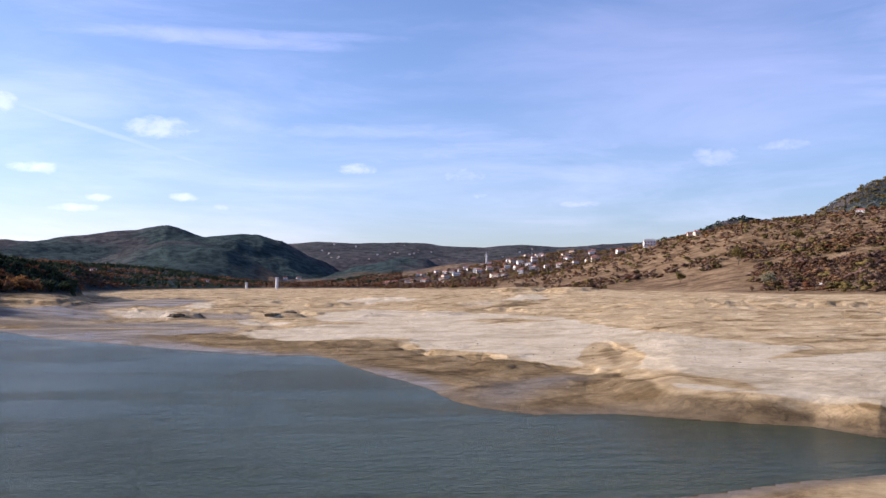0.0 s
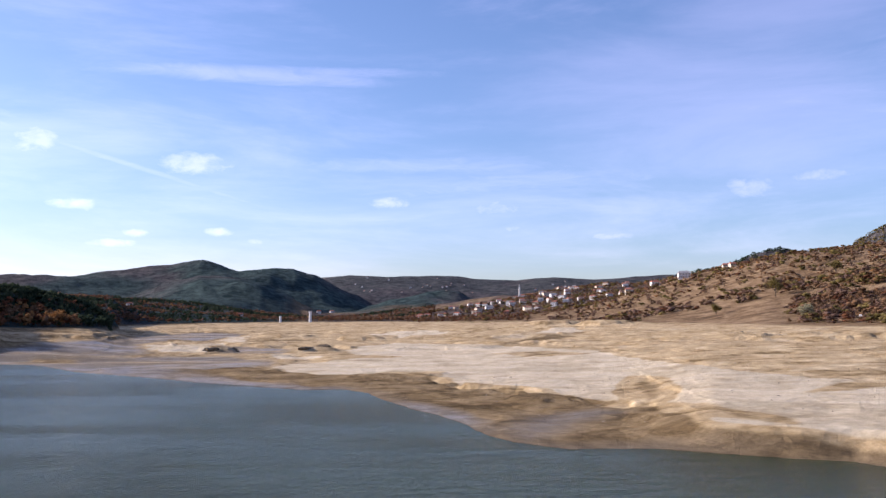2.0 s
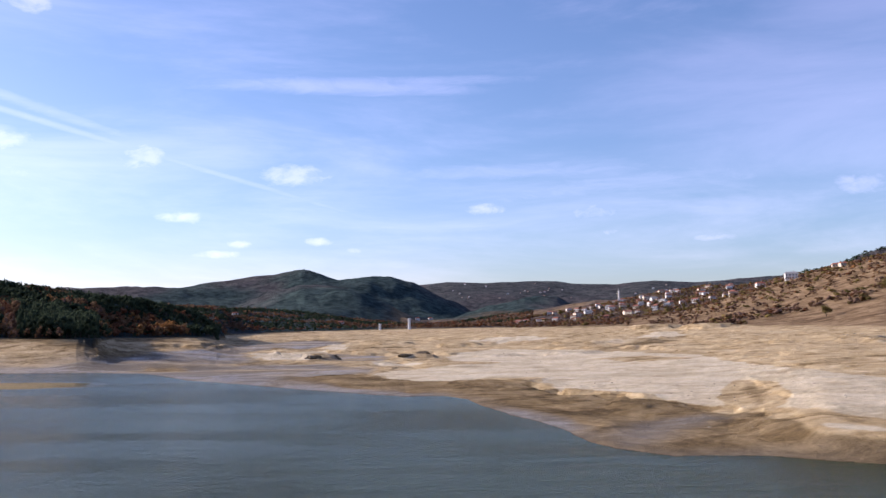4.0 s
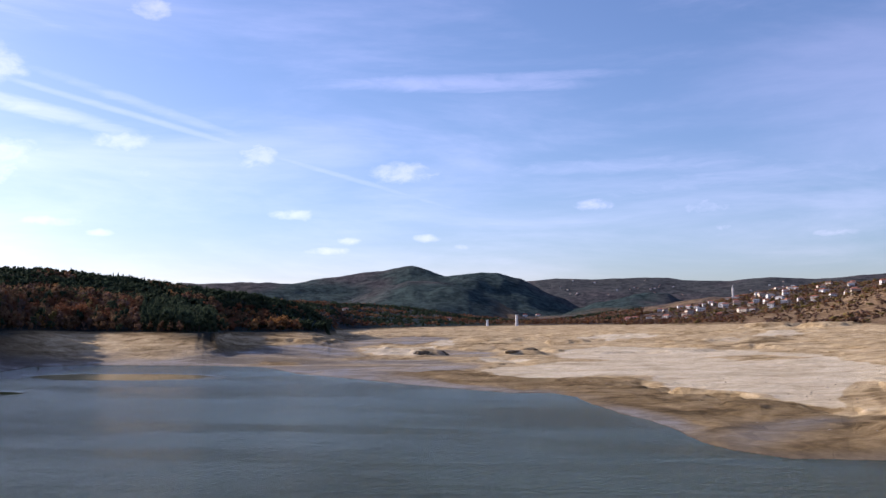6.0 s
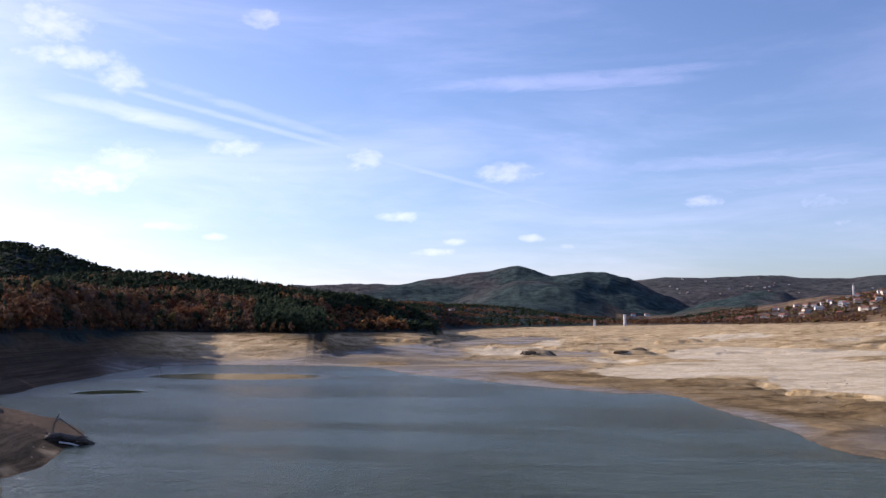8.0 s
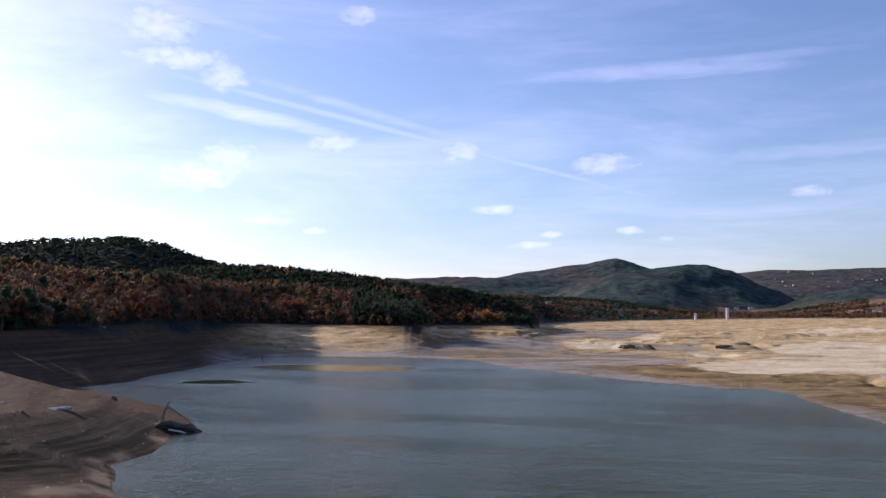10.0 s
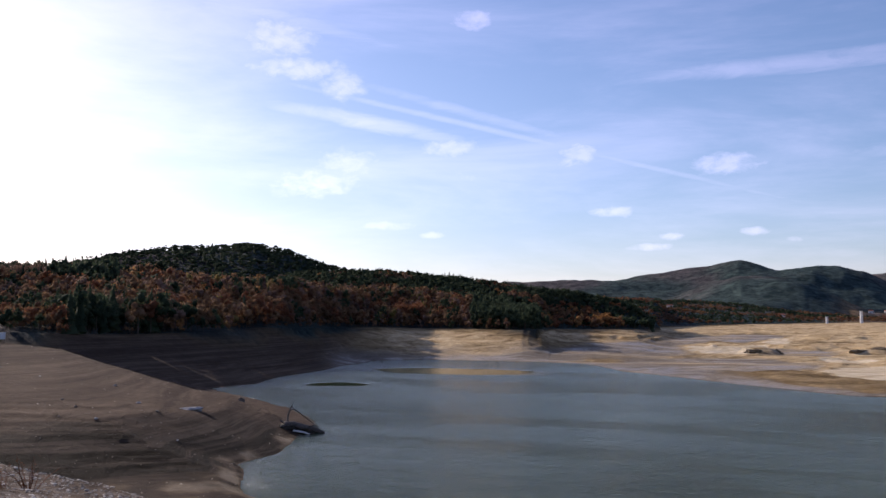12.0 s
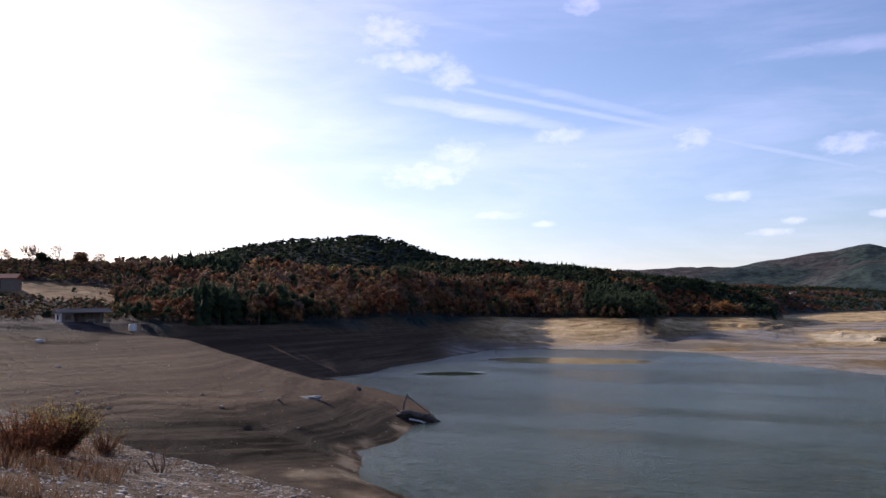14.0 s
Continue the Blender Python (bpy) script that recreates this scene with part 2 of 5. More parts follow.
# ---- the lie of the land ----
EYE = 15.0
SHORE_EAST = [(60, 96), (44, 95), (40, 102), (34, 104), (27, 108), (21, 112), (15, 112), (11, 111), (5, 117), (2, 123), (-1, 137),
              (-6, 149), (-15, 169), (-22, 194), (-29, 205), (-37, 203), (-44, 208), (-67, 226), (-97, 252), (-118, 270), (-137, 297)]
SHORE_WEST = [(-150, 310), (-170, 318), (-201, 318), (-228, 314), (-238, 300), (-229, 283), (-220, 259), (-199, 219), (-188, 193),
              (-173, 169), (-170, 152), (-150, 141), (-118, 124), (-94, 105), (-88, 97), (-85, 92), (-77, 80), (-75, 72),
              (-68, 65), (-62, 60), (-56, 58), (-48, 55), (-40, 45), (-10, 40), (6, 46), (12, 60), (17, 67), (26, 71), (36, 76), (58, 84)]
LAKE = np.array(SHORE_EAST + SHORE_WEST, float)

# the line where scrub and woods begin: bearing, distance, elevation angle from the eye
FOOT = np.array([(-180, 300, 0), (-60, 400, -.2), (-40, 450, -.3), (-24, 520, -.3), (-17, 600, -.22), (-10, 760, -.12), (-4, 980, -.06), (3, 1250, -.06),
                 (8, 1420, -.06), (12, 1480, -.08), (16, 1380, -.15), (18.2, 1300, -.2), (21.0, 1180, -.24), (21.7, 700, -.42), (24, 650, -.38), (27.6, 610, -.35),
                 (28.6, 440, -.45), (32.5, 460, -.38), (36, 480, -.30), (40, 440, -.25), (45, 330, -.25), (50, 285, -.5),
                 (53, 270, -.6), (57, 240, -.5), (62, 212, -.25), (66, 200, -.2), (80, 190, 0), (110, 220, 0), (180, 300, 0)])

# hills: name, where the slope begins (0: at the foot line), crest distance, depth of the back slope, height of trees on the crest, (bearing, elevation angle) of the crest
HILLS = [
    ("front_west", 0, 430, 300, 7, [(26, -3), (28.4, -.5), (28.8, .2), (29.2, .69), (30.5, 1.2), (31.9, 1.56), (35.8, 2.05), (40, 2.25), (46, 2.75),
                                 (52, 3.1), (57, 3.65), (62, 3.95), (67, 3.95), (80, 4.0), (110, 3), (150, 2), (180, 1)], 1.35),
    ("ridge_west", 0, 760, 500, 8, [(20.8, -3), (21.6, -.5), (21.85, .45), (22.7, 1.15), (24.1, 1.58), (25.8, 1.97), (27.2, 2.22), (29.2, 2.47), (31.9, 2.78),
                                 (34.8, 3.08), (38, 3.4), (40, 3.38), (44, 3.1), (50, 2.6), (60, 2)], 2.2),
    ("pine_hill", 560, 1000, 700, 7, [(32, 0), (36, 2.2), (38, 2.8), (40, 3.31), (42, 3.85), (44, 4.5), (46.1, 4.79), (50.2, 4.62), (53.3, 4.25), (55.3, 3.8),
                                 (57.5, 3.35), (60, 3), (64, 2.6), (75, 2)], 1.5),
    ("mountain", 2450, 3300, 1500, 0, [(5, .2), (6.4, .97), (7.4, 1.66), (9.46, 2.6), (11.15, 3.28), (12.15, 3.38), (14.46, 3.34), (15.44, 3.54), (16.5, 3.68),
                                 (18, 3.3), (19.4, 3.2), (22.2, 2.8), (23.7, 2.65), (25.8, 2.56), (28.9, 2.47), (36, 2.3), (50, 2), (180, 1)], 1.6),
    ("green_hill", 1850, 2500, 900, 0, [(9.5, 0), (10.78, .6), (11.46, 1.11), (13.1, 1.88), (14.8, 2.26), (16.4, 2.47), (18, 2.21), (19.5, 1.69), (22, 1.0), (26, .4)], 1.2),
    ("low_green_hill", 2100, 2700, 900, 0, [(7.4, .3), (6.37, .9), (5, 1.5), (2.93, 2.03), (1.19, 1.87), (-.55, 1.35), (-3, .5)], 1.2),
    ("red_hill", 0, 1800, 800, 6, [(7.5, .0), (11, .3), (13.1, .5), (15, .95), (17.4, 1.2), (19.5, 1.35), (22.3, 1.45), (26, 1.5), (40, 1.4)], 1.0),
    ("far_ridge", 3100, 4400, 1500, 0, [(30, 1.5), (14, 2.4), (9.46, 2.67), (7.76, 2.79), (5.7, 2.71), (2.06, 2.83), (.15, 2.6), (-2.3, 2.5), (-4.7, 2.68), (-7.1, 2.5),
                                  (-8.8, 2.64), (-10.85, 2.8), (-13, 2.8), (-30, 2.5), (-180, 1)], 1.2),
    ("village_slope", 0, 1900, 900, 5, [(9, -.1), (7, .1), (4, .5), (1, .9), (-2, 1.45), (-5, 1.95), (-7.8, 2.3), (-9.8, 2.32), (-11.9, 2.7), (-13.5, 3.0), (-16, 3.2), (-30, 3)], 1.0),
    ("scrub_hill", 0, 1300, 900, 6, [(-2, .2), (-6, 1.2), (-10, 2.25), (-11.9, 2.78), (-13.5, 3.2), (-15.2, 3.62), (-17.1, 4.02), (-18.8, 4.3), (-20.5, 4.5),
                                  (-22, 4.62), (-25.5, 5.0), (-30, 5.5), (-50, 5), (-180, 1)], 1.05),
    ("dark_knob", 1350, 1750, 500, 8, [(-12, -4), (-13.5, 2), (-15, 3.44), (-16.5, 3.95), (-18, 4.29), (-18.8, 4.15), (-21, 3.4), (-24, 2), (-27, -4)], 1.5),
    ("green_summit", 1400, 1900, 700, 5, [(-17, -4), (-20, 3), (-22, 4.5), (-23.5, 5.45), (-24.7, 6.08), (-25.5, 6.36), (-28, 7.1), (-32, 7.2), (-45, 6), (-180, 1)], 1.4),
]
# crest of the bare promontory: bearing, distance, height
SPIT = np.array([(40.5, 120, -2.5), (42.0, 129, .5), (44.1, 140, 1.75), (45.5, 146, 2.5), (47.2, 152, 3.7), (48.9, 162, 4.1), (50.9, 175, 5.1), (54.2, 195, 7.6),
                 (56.5, 205, 10.2), (60.6, 205, 12.2), (66.5, 195, 13.4), (90, 190, 14.5)])


# mounds left on the lake bed: bearing, distance, half length, half width, height, turn
MOUNDS = [(15.6, 430, 11, 8, 2.2, 20), (9.7, 412, 12, 8, 2.0, 10), (7.2, 560, 20, 14, 2.6, 0), (11.5, 620, 26, 14, 1.8, 5), (-4.6, 800, 34, 22, 4.2, 10),
          (-7.6, 760, 26, 18, 4.0, -10), (-2.0, 520, 40, 20, 2.0, 20), (0.3, 403, 16, 8, 1.2, 10), (4.8, 410, 12, 7, 1.4, 0),
          (-14, 420, 40, 14, 1.8, -10), (-22, 380, 50, 14, 2.2, -15), (18, 560, 40, 12, 1.0, 0)]
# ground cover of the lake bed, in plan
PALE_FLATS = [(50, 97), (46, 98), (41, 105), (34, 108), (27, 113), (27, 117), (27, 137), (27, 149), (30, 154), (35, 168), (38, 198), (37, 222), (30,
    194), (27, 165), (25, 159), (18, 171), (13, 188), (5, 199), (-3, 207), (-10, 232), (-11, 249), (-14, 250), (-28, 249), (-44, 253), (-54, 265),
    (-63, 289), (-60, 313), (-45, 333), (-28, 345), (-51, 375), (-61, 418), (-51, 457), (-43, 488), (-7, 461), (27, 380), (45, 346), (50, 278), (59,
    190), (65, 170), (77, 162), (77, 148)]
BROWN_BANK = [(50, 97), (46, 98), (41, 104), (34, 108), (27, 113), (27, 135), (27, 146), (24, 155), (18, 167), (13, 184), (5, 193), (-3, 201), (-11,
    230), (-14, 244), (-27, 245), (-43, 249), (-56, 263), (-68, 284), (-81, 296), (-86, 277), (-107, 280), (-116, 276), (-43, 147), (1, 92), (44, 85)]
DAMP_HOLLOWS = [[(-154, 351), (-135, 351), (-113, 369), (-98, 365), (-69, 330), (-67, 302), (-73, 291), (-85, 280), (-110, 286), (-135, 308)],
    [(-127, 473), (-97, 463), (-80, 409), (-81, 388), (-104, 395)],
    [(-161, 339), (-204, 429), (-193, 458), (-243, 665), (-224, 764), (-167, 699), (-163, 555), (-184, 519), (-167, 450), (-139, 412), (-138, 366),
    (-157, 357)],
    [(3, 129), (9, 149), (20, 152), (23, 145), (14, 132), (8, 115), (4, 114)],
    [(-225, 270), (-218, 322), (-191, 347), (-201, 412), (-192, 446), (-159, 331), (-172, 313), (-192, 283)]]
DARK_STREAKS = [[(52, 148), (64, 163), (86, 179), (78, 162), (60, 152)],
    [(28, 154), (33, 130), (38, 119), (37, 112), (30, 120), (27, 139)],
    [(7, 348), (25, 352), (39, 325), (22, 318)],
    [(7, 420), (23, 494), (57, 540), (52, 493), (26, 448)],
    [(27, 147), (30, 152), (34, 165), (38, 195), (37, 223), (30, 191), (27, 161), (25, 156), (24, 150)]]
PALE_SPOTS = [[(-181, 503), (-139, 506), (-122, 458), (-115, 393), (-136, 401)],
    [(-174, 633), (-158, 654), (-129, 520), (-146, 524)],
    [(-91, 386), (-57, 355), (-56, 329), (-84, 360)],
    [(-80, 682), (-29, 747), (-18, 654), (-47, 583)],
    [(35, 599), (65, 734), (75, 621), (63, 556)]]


def smooth01(t):
    t = np.clip(t, 0, 1)
    return t * t * (3 - 2 * t)


def lattice(ix, iy, seed):
    n = (ix * 374761393 + iy * 668265263 + seed * 974634777) & 0xFFFFFFFF
    n = ((n ^ (n >> 13)) * 1274126177) & 0xFFFFFFFF
    return ((n ^ (n >> 16)) & 0xFFFF) / 65535.0


def value_noise(x, y, seed=0):
    ix, iy = np.floor(x).astype(np.int64), np.floor(y).astype(np.int64)
    fx, fy = smooth01(x - ix), smooth01(y - iy)
    a, b = lattice(ix, iy, seed), lattice(ix + 1, iy, seed)
    c, d = lattice(ix, iy + 1, seed), lattice(ix + 1, iy + 1, seed)
    return (a + (b - a) * fx) * (1 - fy) + (c + (d - c) * fx) * fy


def fbm(x, y, octaves=4, seed=0, gain=0.5):
    total, amp, norm = np.zeros_like(x), 1.0, 0.0
    for i in range(octaves):
        total += amp * (value_noise(x, y, seed + i * 17) - 0.5)
        norm += amp
        x, y, amp = x * 2.03 + 5.2, y * 2.03 - 3.1, amp * gain
    return total / norm * 2


def outline_distance(x, y, outline):
    """Distance to a closed outline, negative inside it."""
    outline = np.asarray(outline, float)
    best = np.full(x.shape, 1e9)
    inside = np.zeros(x.shape, bool)
    for (ax, ay), (bx, by) in zip(outline, np.roll(outline, -1, axis=0)):
        ex, ey = bx - ax, by - ay
        t = np.clip(((x - ax) * ex + (y - ay) * ey) / (ex * ex + ey * ey), 0, 1)
        best = np.minimum(best, np.hypot(x - ax - t * ex, y - ay - t * ey))
        cross = (ay > y) != (by > y)
        if ey:
            inside ^= cross & (x < ax + (y - ay) * ex / ey)
    return np.where(inside, -best, best)


def within(x, y, outlines, soft, wander):
    """How far a place lies inside any of the outlines, 0 to 1, with a wandering edge."""
    out = np.zeros(x.shape)
    for line in outlines:
        q = np.array(line, float)
        m = 40.0
        near = (x > q[:, 0].min() - m) & (x < q[:, 0].max() + m) & (y > q[:, 1].min() - m) & (y < q[:, 1].max() + m)
        if near.any():
            d = outline_distance(x[near], y[near], q) + wander[near]
            out[near] = np.maximum(out[near], smooth01(0.5 - d / soft))
    return out


def shore_distance(x, y):
    """Distance to the waterline, positive on land."""
    return outline_distance(x, y, LAKE)


def base_bed(r, az, azn, land, cut=0.0):
    """The dry lake bed as an even slope from the water to the foot of the hills."""
    reach = np.interp(azn, FOOT[:, 0], FOOT[:, 1])
    zfoot = EYE + reach * np.tan(np.radians(np.interp(azn, FOOT[:, 0], FOOT[:, 2])))

    def share(offsets):
        return sum(land / (land + np.maximum(np.interp(azn + off, FOOT[:, 0], FOOT[:, 1]) - r, 0) + 1e-6) for off in offsets) / len(offsets)

    wide, own = share((-3.4, -2.2, -1.2, 0, 0, 1.2, 2.2, 3.4)), share((-0.8, -0.4, 0, 0.4, 0.8))
    t = wide + (own - wide) * np.maximum(smooth01((own - 0.45) / 0.55), smooth01((az - 17) / 3))
    power = np.interp(az, [-30, -5, 5, 20, 30, 45, 60], [0.85, 0.85, 0.9, 1.0, 1.0, 0.95, 0.9])
    bed = 0.12 * np.clip(land, 0, 1) + (zfoot - 0.12) * t ** power
    scarp = smooth01((-8.5 - az) / 6) * smooth01((r * np.cos(np.radians(az)) - 84) / 8) * (1 - t) ** 2
    return bed + 2.6 * scarp * smooth01((land + cut - 0.3) / 5.0), t, zfoot


def lie(x, y, want_zone=False):
    """Height of the ground and, on request, the cover of each place."""
    x, y = np.asarray(x, float), np.asarray(y, float)
    r = np.maximum(np.hypot(x, y), 1e-3)
    az = np.degrees(np.arctan2(-x, y))
    azn = az + 0.5 * fbm(x / 90, y / 90, 3, 5) * np.clip(r / 600, 0, 1)
    foot = np.interp(azn, FOOT[:, 0], FOOT[:, 1])
    sd = shore_distance(x, y)
    sdn = sd + (1.4 * fbm(x / 14, y / 14, 4, 3) + 1.2 * fbm(x / 45, y / 45, 2, 4)) * np.clip(sd / 20 + 0.8, 0, 1)
    land = np.maximum(sdn, 0)
    bed, t, zfoot = base_bed(r, az, azn, land, 0.9 * fbm(x / 6, y / 6, 4, 15))
    east = smooth01((-2 - az) / 8)
    # low scarps, terraces and gullies washed by the falling water
    stray = (2.2 * fbm(x / 9, y / 9, 4, 101) + 3.0 * fbm(x / 30, y / 30, 3, 102)) * np.clip(r / 220, 0.35, 2.0)
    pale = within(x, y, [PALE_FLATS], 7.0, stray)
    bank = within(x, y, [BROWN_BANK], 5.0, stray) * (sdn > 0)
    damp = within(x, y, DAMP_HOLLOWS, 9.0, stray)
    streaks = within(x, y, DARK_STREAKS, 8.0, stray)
    relief = smooth01(land / 18) * smooth01((foot - r) / 60) * (1 - 0.72 * np.maximum(np.maximum(pale, damp), streaks)) * (1 - 0.55 * bank)
    bed -= 0.5 * smooth01(land / 12) * np.maximum(damp, 0.6 * pale * smooth01((r - 210) / 60)) * smooth01((az + 9) / 5)
    lumps = fbm(x / 48, y / 34, 5, 9)
    bed += relief * (0.25 + 0.75 * smooth01((az + 2) / 8)) * (1 - 0.7 * bank) * lumps + relief * 0.5 * fbm(x / 120, y / 30, 4, 19)
    step = 1.7 + 0.7 * fbm(x / 130, y / 130, 2, 31)
    q = (bed + 0.8 * fbm(x / 26, y / 20, 4, 13)) / step
    fr = q - np.floor(q)
    bed += relief * 0.9 * step * (smooth01((fr - 0.43) / 0.12) - fr) * smooth01(fbm(x / 90, y / 70, 3, 41) * 2.2 + 0.75) * (1 - 0.62 * east)
    gully = smooth01(1 - np.abs(fbm(x / 70, y / 55, 4, 43)) * 9)
    bed -= relief * (0.9 - 0.7 * east) * (1 - 0.6 * bank) * gully * (1 - 0.6 * t)
    brown = bank * smooth01(land / 6)
    slump = fbm((x * 0.8 + y * 0.6) / 7, (y * 0.8 - x * 0.6) / 24, 4, 103)
    bed += brown * 0.45 * (1 - 2 * np.abs(slump)) * smooth01((az + 13) / 5)
    rills = 1 - 2 * np.abs(fbm(x / 17, y / 15, 4, 44))
    bed += relief * (0.22 + 0.2 * brown) * (rills - 0.5) + relief * (0.30 + 0.25 * brown) * fbm(x / 5, y / 4.5, 4, 12)
    bed += smooth01(land / 10) * smooth01((foot - r) / 60) * 0.12 * fbm(x / 2.2, y / 2.0, 3, 14)
    fine_q = (bed + 0.4 * fbm(x / 18, y / 15, 3, 45)) / 0.8
    fine_f = fine_q - np.floor(fine_q)
    bed += relief * 0.55 * (smooth01((fine_f - 0.42) / 0.16) - fine_f) * smooth01(fbm(x / 40, y / 40, 3, 46) * 2 + 0.5)
    for ma, mr, mlong, mwide, mh, turn in MOUNDS:
        mx, my = -math.sin(radians(ma)) * mr, math.cos(radians(ma)) * mr
        c, n = math.cos(radians(turn)), math.sin(radians(turn))
        u, v = ((x - mx) * c + (y - my) * n) / mlong, ((y - my) * c - (x - mx) * n) / mwide
        d2 = np.sqrt(u * u + v * v) + 0.35 * fbm(x / (0.5 * mwide), y / (0.5 * mwide), 4, 77)
        bed += mh * smooth01((1 - d2) * 2.2) * (0.7 + 0.3 * smooth01(1 - d2))
    shallow = np.maximum(-3.0, 0.10 * sdn)
    z = np.where(sdn > 0, np.maximum(bed, 0.05 + 0.02 * np.minimum(land, 5)), shallow)
    # the promontory and its near mud
    sr, sz = np.interp(az, SPIT[:, 0], SPIT[:, 1]), np.interp(az, SPIT[:, 0], SPIT[:, 2])
    lip = np.interp(az, [42, 44, 47, 51, 54, 57, 60, 66, 80], [0.5, 1.4, 3.1, 4.5, 4.8, 4.4, 3.9, 4.3, 5])
    wander = 3 * fbm(x / 30, y / 30, 3, 24) + 1.6 * fbm(x / 6, y / 6, 3, 26)
    k = np.clip((r + wander - 112) / np.maximum(sr - 112, 10), 0, 1)
    mudflat = 0.35 + 0.5 * np.clip((r - 70) / 28, 0, 1) + 0.12 * fbm(x / 7, y / 7, 4, 25)
    front = mudflat + (lip - mudflat) * smooth01((r + wander - 90) / 23) + np.maximum(sz - lip, 0) * k
    ledge = (front + 0.55 * fbm(x / 34, y / 13, 4, 21)) / 0.42
    lf = ledge - np.floor(ledge)
    front += (0.36 * smooth01(1.2 * fbm(x / 22, y / 12, 3, 23) + 0.5) * (smooth01((lf - 0.35) / 0.3) - lf) + 0.16 * fbm(x / 9, y / 5, 4, 22)) * (1 - 0.85 * smooth01((front - 4.5) / 2)) * smooth01((r - 88) / 8)
    back = sz - (r - sr) * np.interp(az, [42, 50, 54, 57, 62], [0.30, 0.2, 0.16, 0.05, -0.02])
    spit = np.minimum(np.where(r < sr, front, back), 0.06 + 0.30 * land)
    on = smooth01((az - 41.3) / 1.0) * smooth01((95 - az) / 8) * (r > 40)
    near = (sdn > 0) | (r > sr)
    z = np.where((on > 0) & near & (r < foot), np.maximum(z * np.where(r < sr, 1 - on, 1), spit * on + (1 - on) * z), z)
    z = np.where(sdn <= 0, np.minimum(z, np.where(sd < -1.5, np.maximum(shallow, -3), 0.04)), z)
    # hills
    rough = np.clip((r - foot) / 300, 0, 1)
    for name, begin, dist, behind, trees, crest, power in HILLS:
        c = np.array(sorted(crest))
        el = np.interp(azn if r.size > 1 else az, c[:, 0], c[:, 1])
        d = dist * (1 + 0.05 * fbm(az / 6, az * 0 + dist, 2, 3))
        d = np.maximum(d, foot + 90)
        top = EYE + d * np.tan(np.radians(el)) - trees
        start = np.maximum(foot, begin) if begin else foot
        up = np.clip((r - start) / np.maximum(d - start, 60), 0, 1)
        base = np.minimum(zfoot, top)
        rise = base + (top - base) * (smooth01(up) * 0.5 + 0.5 * up) ** power
        fall = top - np.maximum(top - zfoot, 0) * 0.75 * smooth01((r - d) / behind)
        h = np.where(r < d, rise, fall)
        z = np.where(r > foot, np.maximum(z, h), z)
    bumps = fbm(x / 260, y / 260, 5, 51) * np.clip((r - 450) / 2200, 0, 1) * 42 + fbm(x / 70, y / 70, 3, 52) * 3.0
    hidden = 1 - smooth01((r - 3000) / 900)
    spurs = (0.5 - np.abs(fbm(x / 520, y / 520, 4, 105))) * smooth01((r - 1750) / 500) * (1 - smooth01((r - 3000) / 500))
    bumps = bumps + spurs * 95 - 25 * smooth01((r - 1750) / 500)
    z = z + bumps * rough * (0.25 + 0.75 * hidden) * 0.6
    # the dam on which the camera stands
    axis = 0.10 * x + y
    face = np.where(axis < 1.5, 13.3, np.maximum(11.45, 13.3 - (axis - 1.5) * 0.21))
    edge = 9.9 + 0.072 * np.abs(x)
    face = np.where(axis > edge, 11.45 - (axis - edge) / 2.1, face)
    face = face + (0.10 * fbm(x / 3, y / 3, 3, 61) + 0.05 * fbm(x / 0.6, y / 0.6, 2, 62)) * (r > 3)
    face = np.where(axis < -6, np.maximum(13.3 + (axis + 6) / 2.5, 2.0), face)
    z = np.where((r < 130) & (y < 60), np.maximum(z, face), z)
    if not want_zone:
        return z
    tex = 0.5 * fbm(x / 55, y / 38, 5, 73) + 0.6 * fbm(x / 160, y / 30, 5, 74)
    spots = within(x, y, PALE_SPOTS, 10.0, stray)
    sand = 0.60 + 0.42 * tex - 0.30 * smooth01((t - 0.86) / 0.12) + 0.30 * east * (1 - 0.7 * t)
    sand = sand * np.interp(az, [3, 9, 16, 26, 34, 42, 60], [1, 0.85, 0.66, 0.5, 0.72, 0.2, 0.2]) - 0.3 * smooth01((az - 39) / 4)
    sand = np.minimum(sand, np.interp(az, [0, 10], [0.72, 0.76]))
    sand = np.maximum(sand, 1.12 * np.maximum(pale, spots) + 0.06 * tex)
    sand = sand * (1 - 0.97 * bank) + bank * (0.12 + 0.22 * tex)
    sand = sand * (1 - 0.65 * streaks)
    wet = np.clip(1.0 - land / np.interp(az, [-10, 5, 14, 22, 40, 50], [4, 5, 10, 60, 24, 42]), 0, 1) ** 0.6 * (0.85 + 1.4 * fbm(x / 60, y / 30, 4, 71))
    wet = np.maximum(wet, 0.9 * damp * np.clip(0.9 + 0.8 * fbm(x / 30, y / 22, 3, 104), 0, 1))
    wet = np.where(sdn <= 0, 0.05, np.clip(wet, 0, 1)) * (1 - 0.8 * smooth01((az - 39) / 4))
    grass = smooth01((r - foot + 14 * smooth01((az - 56) / 3) + 25 * fbm(x / 40, y / 40, 4, 72)) / 25 + 0.5)
    dam = ((r < 130) & (z <= face + 0.02)).astype(float)
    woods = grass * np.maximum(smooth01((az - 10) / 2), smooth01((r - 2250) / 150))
    tilled = smooth01((az - 59.8) / 0.8) * smooth01((r - 292 + 6 * fbm(x / 20, y / 20, 3, 108)) / 8) * smooth01((348 - r) / 8)
    hedged = grass * smooth01((az - 58) / 2) * (1 - tilled)
    woods *= 1 - tilled
    woods = np.maximum(woods, grass * smooth01((r - 1550) / 100) * smooth01((-13 - az) / 2))
